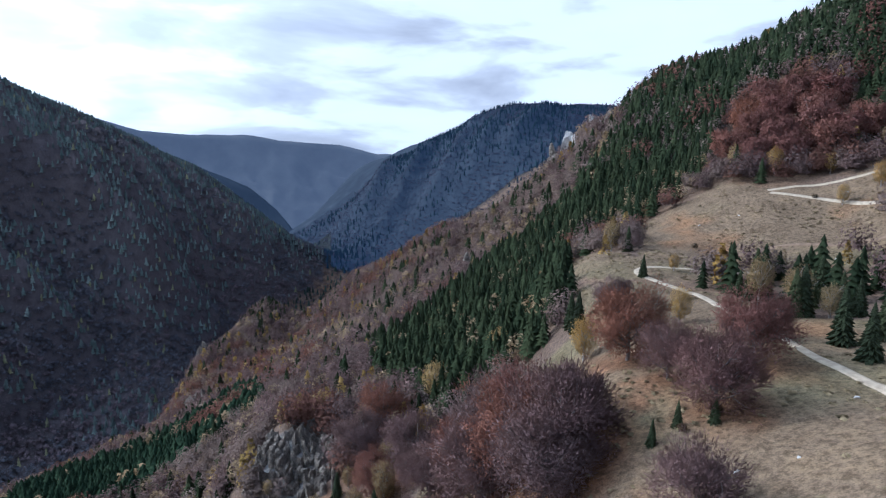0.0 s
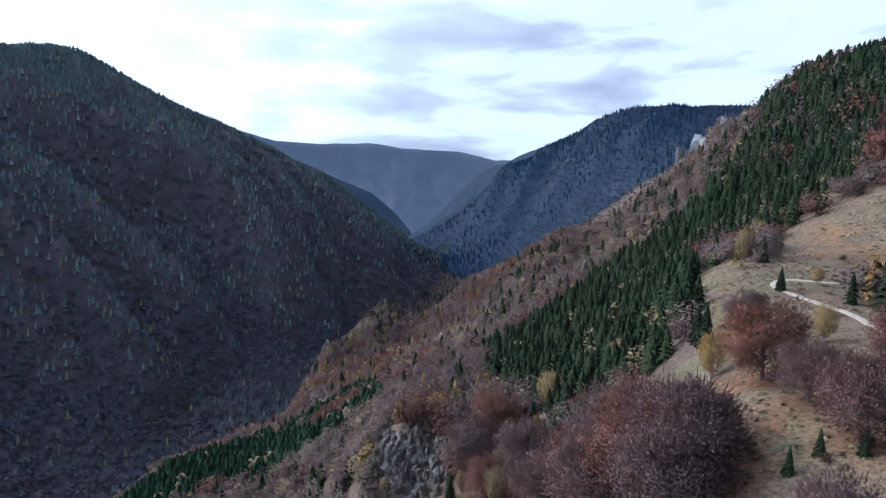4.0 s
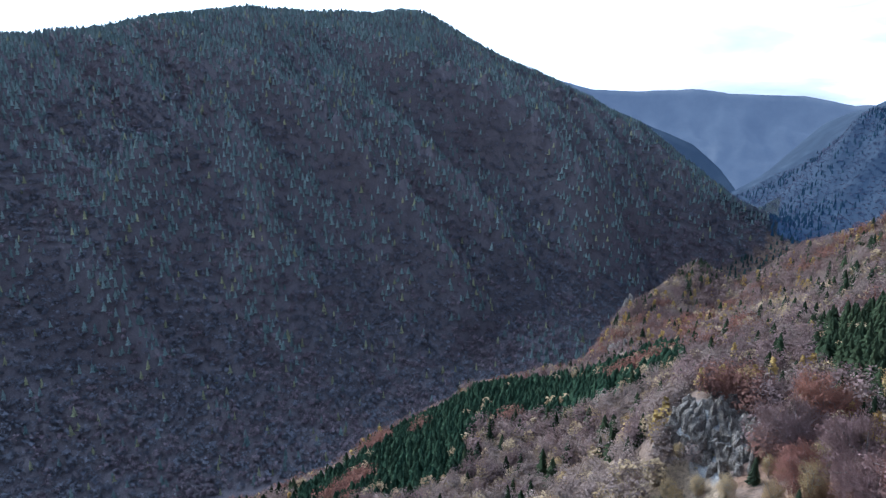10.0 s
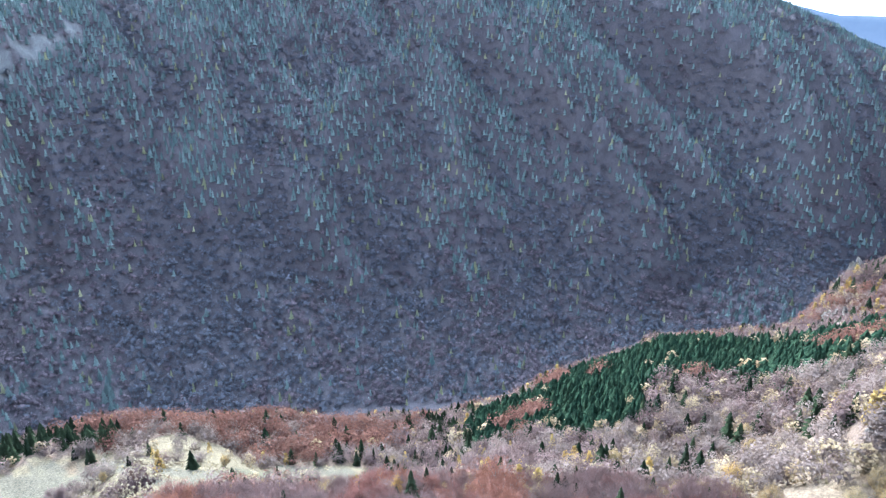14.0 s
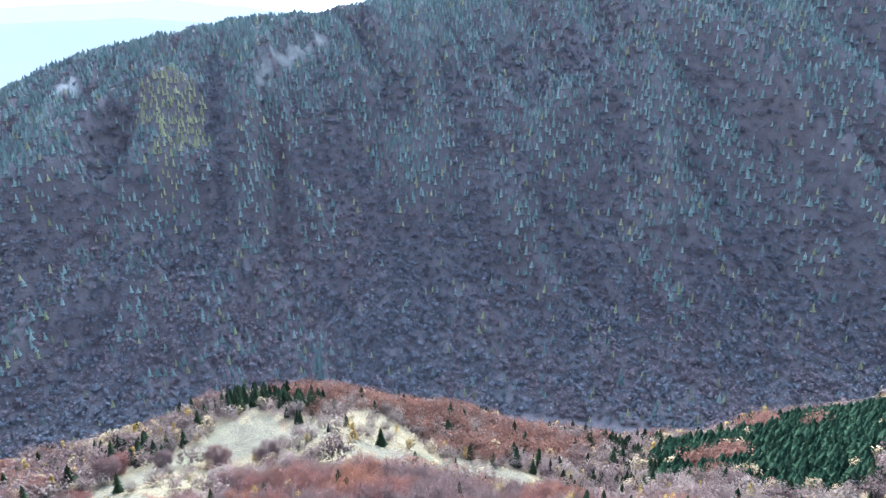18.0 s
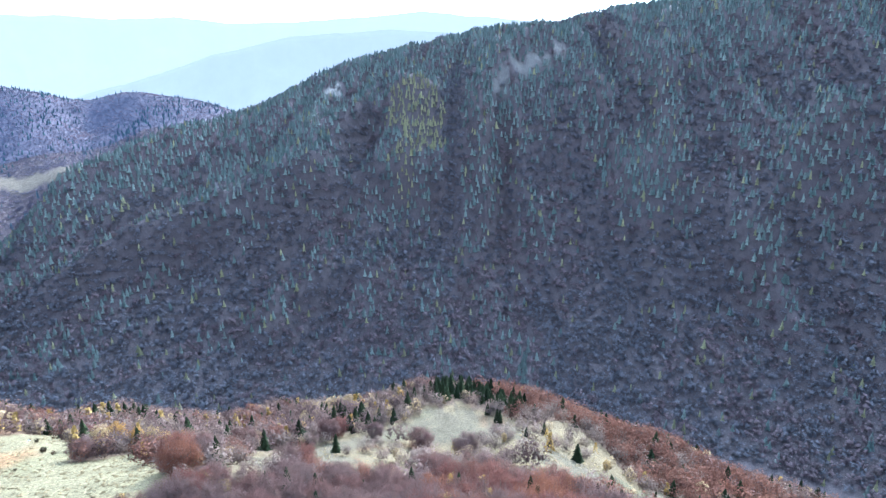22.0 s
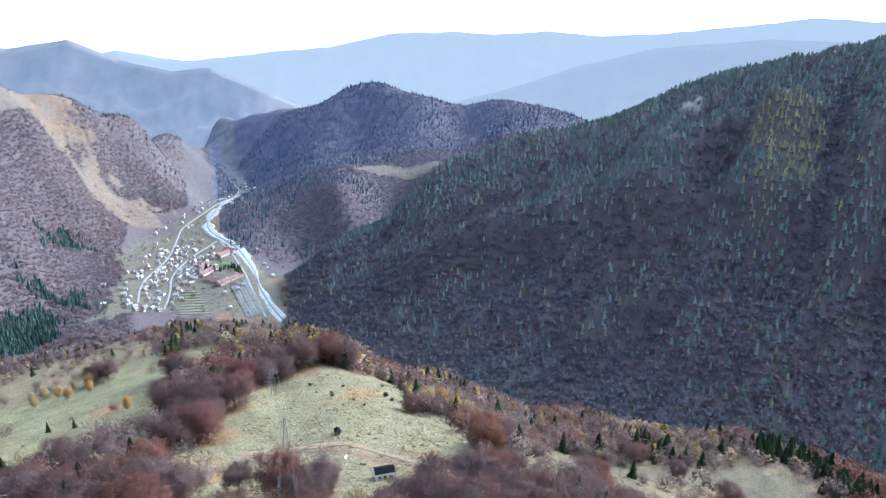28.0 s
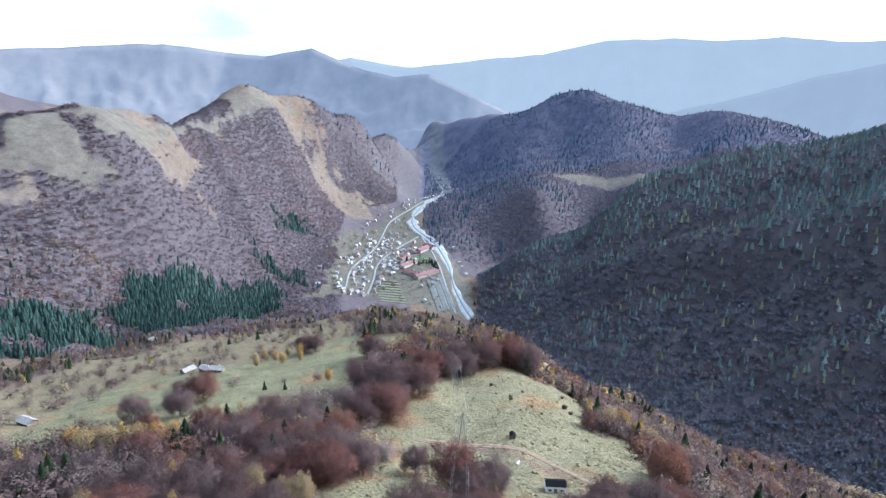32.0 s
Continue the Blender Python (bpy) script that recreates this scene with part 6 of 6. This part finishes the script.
def roof_mesh(mat, eave, ridge, over=0.07, thick=0.25):
    drop = (ridge - eave) * over * 2
    a = [(x * (0.5 + over), y, z) for x in (-1, 1) for y, z in ((-0.5 - over, eave - drop), (0, ridge), (0.5 + over, eave - drop))]
    v = [(x, y, z + 0.05) for x, y, z in a] + [(x, y, z + 0.05 + thick) for x, y, z in a]
    f = [(0, 1, 4, 3), (1, 2, 5, 4), (6, 9, 10, 7), (7, 10, 11, 8), (0, 3, 9, 6), (2, 8, 11, 5), (0, 6, 7, 1), (1, 7, 8, 2), (3, 4, 10, 9), (4, 5, 11, 10)]
    return poly_mesh("roof", v, f, mat)


def box_mesh(name, x0, y0, z0, x1, y1, z1, mat):
    v = [(x, y, z) for z in (z0, z1) for x, y in ((x0, y0), (x1, y0), (x1, y1), (x0, y1))]
    return poly_mesh(name, v, [(3, 2, 1, 0), (4, 5, 6, 7), (0, 1, 5, 4), (1, 2, 6, 5), (2, 3, 7, 6), (3, 0, 4, 7)], mat)


WALL, ROOF = wall_mesh(m_walls, 3.6, 6.2), roof_mesh(m_roofs, 3.6, 6.2)
CHIMNEY = box_mesh("chimney", 0.1, 0.05, 4.8, 0.17, 0.15, 7.2, m_walls)
WINDOWS = [box_mesh("window", x - 0.06, -0.51, 1.1, x + 0.06, -0.5, 2.5, m_glass) for x in (-0.28, 0.0, 0.28)]
DOOR = box_mesh("door", 0.36, -0.512, 0, 0.46, -0.5, 2.05, plain("brown_door", (0.14, 0.08, 0.05)))


def house(x, y, turn, wide, deep, high=1.0, label="small house with a pitched roof in the valley town", group="houses of the town", roof=ROOF, close=False, wall=WALL):
    top = tagged(new("house"), label, "house", group)
    part("wall", wall, top)
    part("chimney", CHIMNEY, part("roof", roof, top), "rendered chimney stack")
    if close:
        for w in WINDOWS:
            part("window", w, top)
        part("door", DOOR, top)
    top.matrix_basis = Matrix.LocRotScale((x, y, float(ground_at(x, y)) + 0.3), Euler((0, 0, turn)), (wide, deep, high))
    return top


random.seed(11)
built = []


def try_house(x, y, turn, gap=11.0, **how):
    if any((x - a) ** 2 + (y - b) ** 2 < gap * gap for a, b in built) or len(built) > 330:
        return
    if min(line_distance(np.array([x]), np.array([y]), l)[0][0] for l in TOWN_ROADS) < 8 or line_distance(np.array([x]), np.array([y]), RIVER_COURSE[0])[0][0] < 26:
        return
    built.append((x, y))
    house(x, y, turn, random.uniform(5.5, 9), random.uniform(5, 7), random.uniform(0.7, 1.05), **how)


RED = roof_mesh(m_red_roof, 3.6, 6.2)
for _i, (_x, _y) in enumerate(HALLS):
    built.append((_x, _y))
    house(_x, _y, [0.35, 0.2, 1.9, 0.4, 1.8, 0.3, 0.5][_i], [46, 58, 30, 34, 26, 24, 30][_i], 13, [1.3, 1.2, 1.2, 1.6, 1.5, 1.4, 1.3][_i], "long red-roofed hall in the middle of the valley town", "halls of the town", RED)
for _line in TOWN_ROADS:
    c = smooth_line(_line, 13.0)
    d = np.gradient(c, axis=0)
    for (px, py), (dx, dy) in zip(c, d):
        for sgn in (-1, 1):
            if random.random() < (0.5 if math.hypot(px, py) < 1900 else 0.4):
                k = random.uniform(11, 60) * sgn / math.hypot(dx, dy)
                try_house(px - dy * k, py + dx * k, math.atan2(dy, dx) + random.choice((0, 1.5708)) + random.gauss(0, 0.1))
_core = np.array(TOWN_CORE, float)
_lo, _hi = _core.min(0), _core.max(0)
for _k in range(900):
    _q = (random.uniform(_lo[0], _hi[0]), random.uniform(_lo[1], _hi[1]))
    if inside([TOWN_CORE], np.array([_q[0]]), np.array([_q[1]]), 0.02)[0]:
        try_house(*_q, random.uniform(0, 3.14), 10.5)
FARM_ROOF = roof_mesh(plain("weathered_roof", (0.3, 0.27, 0.24), 0.85, 0.8, 0.25), 3.6, 6.2)
FARM_WALL = wall_mesh(plain("old_timber_wall", (0.22, 0.17, 0.13), 0.9, 0.8, 0.3), 3.6, 6.2)
for _x, _y in FARMHOUSES:
    house(_x, _y, random.uniform(0, 3), 8.5, 5.5, 0.62, "lone timber farm cottage with a grey roof among the fields", "farm cottages", FARM_ROOF, True, FARM_WALL)

# gardens and yards: bare trees between the houses, as one growth
_x, _y = scatter(-158, -141, 1000, 2300, 13.0)
_ok = inside(TOWN_GROUND, _x, _y) & (rng.uniform(0, 1, len(_x)) < 0.45)
for _line in TOWN_ROADS + RIVER_COURSE:
    _ok &= line_distance(_x, _y, _line)[0] > 14
_x, _y = _x[_ok], _y[_ok]
plant("garden_trees", Q_BROAD, _x, _y, rng.uniform(3, 7, len(_x)), shades(len(_x), (0.12, 0.1, 0.06), (0.2, 0.15, 0.09)), "bare fruit trees in the gardens of the town", "trees")
_x, _y = scatter(-152, -143, 1150, 1300, 7.0)
_ok = np.minimum(line_distance(_x, _y, [(-653, -1083), (-665, -1043), (-701, -1036)])[0], line_distance(_x, _y, [(-701, -1036), (-672, -986)])[0]) < 7
plant("park_conifers", Q_FIR, _x[_ok], _y[_ok], rng.uniform(8, 13, int(_ok.sum())), shades(int(_ok.sum()), (0.03, 0.045, 0.025), (0.05, 0.065, 0.035)), "rows of dark conifers round the town playing field", "conifers", 1.3)
# ---- cabin, shed, pylons and wires ----
m_dark_roof = plain("dark_roof_felt", (0.008, 0.008, 0.01), 0.95, 1.5, spec=0.08)
m_white_wall = plain("white_render", (0.75, 0.75, 0.72), 0.85, 1.2, 0.12)
m_timber = plain("weathered_timber", (0.16, 0.12, 0.09), 0.85, 2.0, 0.35)
m_steel = plain("galvanised_steel", (0.3, 0.31, 0.31), 0.5, 2.0, 0.2, 0.7)
m_wire = plain("aluminium_wire", (0.5, 0.5, 0.5), 0.4, 1.0, 0.1, 0.6)
m_tarp = plain("white_tarpaulin", (0.75, 0.76, 0.78), 0.6, 2.0, 0.1)


cabin = tagged(new("cabin"), "small white cabin with a dark roof on the meadow", "cabin")
part("wall", wall_mesh(m_white_wall, 2.5, 3.3), cabin)
part("roof", roof_mesh(m_dark_roof, 2.5, 3.3, 0.03, 0.12), cabin)
part("door", box_mesh("door", -0.06, 0.5, 0, 0.1, 0.51, 1.75, m_timber), cabin)
for _u in (-0.3, 0.3):
    part("window", box_mesh("window", _u - 0.08, 0.5, 0.8, _u + 0.08, 0.508, 1.5, m_glass), cabin)
cabin.matrix_basis = Matrix.LocRotScale((*CABIN, float(ground_at(*CABIN)) + 0.4), Euler((0, 0, math.atan2(CABIN[1], CABIN[0]) + 1.75)), (6.6, 4.2, 1.0))

shed = tagged(new("shed"), "small dark timber shed alone in the meadow", "shed")
part("wall", wall_mesh(m_timber, 1.4, 2.1), shed)
part("roof", roof_mesh(m_dark_roof, 1.4, 2.1, 0.08, 0.08), shed)
shed.matrix_basis = Matrix.LocRotScale((*HUT, float(ground_at(*HUT)) + 0.2), Euler((0, 0, 0.9)), (2.8, 2.2, 1.0))

pile = tagged(new("covered_pile"), "heap under a white tarpaulin beside the cabin track", "covered heap")
part("tarpaulin", rock_mesh(90, m_tarp), pile)
pile.matrix_basis = Matrix.LocRotScale((*WHITE_PILE, float(ground_at(*WHITE_PILE)) + 0.3), Euler((0, 0, 0.4)), (1.4, 0.9, 0.8))


def bar(a, b, r, mat, sides=4, name="bar"):
    v, f = tube([a, b], (r, r), sides)
    return mesh_np(name, v, f, mat)


def pylon(x, y, turn, high=15.0):
    """A slim lattice mast with cross arms."""
    top = tagged(new("pylon"), "slim steel lattice power pylon standing on the meadow", "pylon", "pylons of the power line")
    half = lambda z: 1.15 * (1 - z / high) + 0.22
    corner = lambda k, z: np.array([(1, 1, -1, -1)[k] * half(z), (1, -1, -1, 1)[k] * half(z), z])
    levels = [high * q for q in (0, 0.2, 0.38, 0.54, 0.68, 0.8, 0.9, 1.0)]
    for k in range(4):
        part("leg", bar(corner(k, -0.5), corner(k, high), 0.07, m_steel), top)
        for i, (z0, z1) in enumerate(zip(levels, levels[1:])):
            n = (k + 1) % 4
            part("brace", bar(corner(k, z0), corner(n, z1), 0.04, m_steel), top)
            part("brace", bar(corner(n, z0), corner(k, z1), 0.04, m_steel), top)
    tips = []
    for z, reach in ((high * 0.8, 2.6), (high * 0.92, 2.0)):
        for s in (-1, 1):
            tip = np.array([0, s * reach, z])
            arm = part("cross_arm", bar((0, 0, z), tip, 0.06, m_steel), top)
            part("arm_stay", bar((0, 0, z + 0.8), tip, 0.035, m_steel), top)
            part("insulator", bar(tip, tip - (0, 0, 0.8), 0.08, m_glass, 6), arm, "dark glass insulator")
            tips.append(tip - (0, 0, 0.8))
    top.matrix_basis = Matrix.LocRotScale((x, y, float(ground_at(x, y))), Euler((0, 0, turn)), None)
    return top, [np.array(top.matrix_basis @ Vector(t)) for t in tips]


_d = np.array(PYLON_B) - np.array(PYLON_A)
_turn = math.atan2(_d[1], _d[0])
_, tips_a = pylon(*PYLON_A, _turn)
_, tips_b = pylon(*PYLON_B, _turn, 15.5)
PYLON_C = tuple(np.array(PYLON_A) - _d * 1.35 + (8, 0))
_, tips_c = pylon(*PYLON_C, _turn)


def wire(a, b, sag):
    pts = [a + (b - a) * t - np.array([0, 0, sag * 4 * t * (1 - t)]) for t in np.linspace(0, 1, 14)]
    v, f = tube(pts, [0.025] * 14, 4)
    return tagged(new("power_line", mesh_np("power_line", v, f, m_wire)), "thin aluminium power line strung between pylons", "power line", "wires of the power line")


for _a, _b, _c in zip(tips_a, tips_b, tips_c):
    wire(_a, _b, 2.2)
    wire(_c, _a, 2.6)
_post = tagged(new("pole"), "short wooden pole beside the grass track", "pole")
part("post", bar((0, 0, -0.5), (0, 0, 5.5), 0.13, m_timber, 8), _post)
_post.matrix_basis = Matrix.Translation((*POLE, float(ground_at(*POLE))))
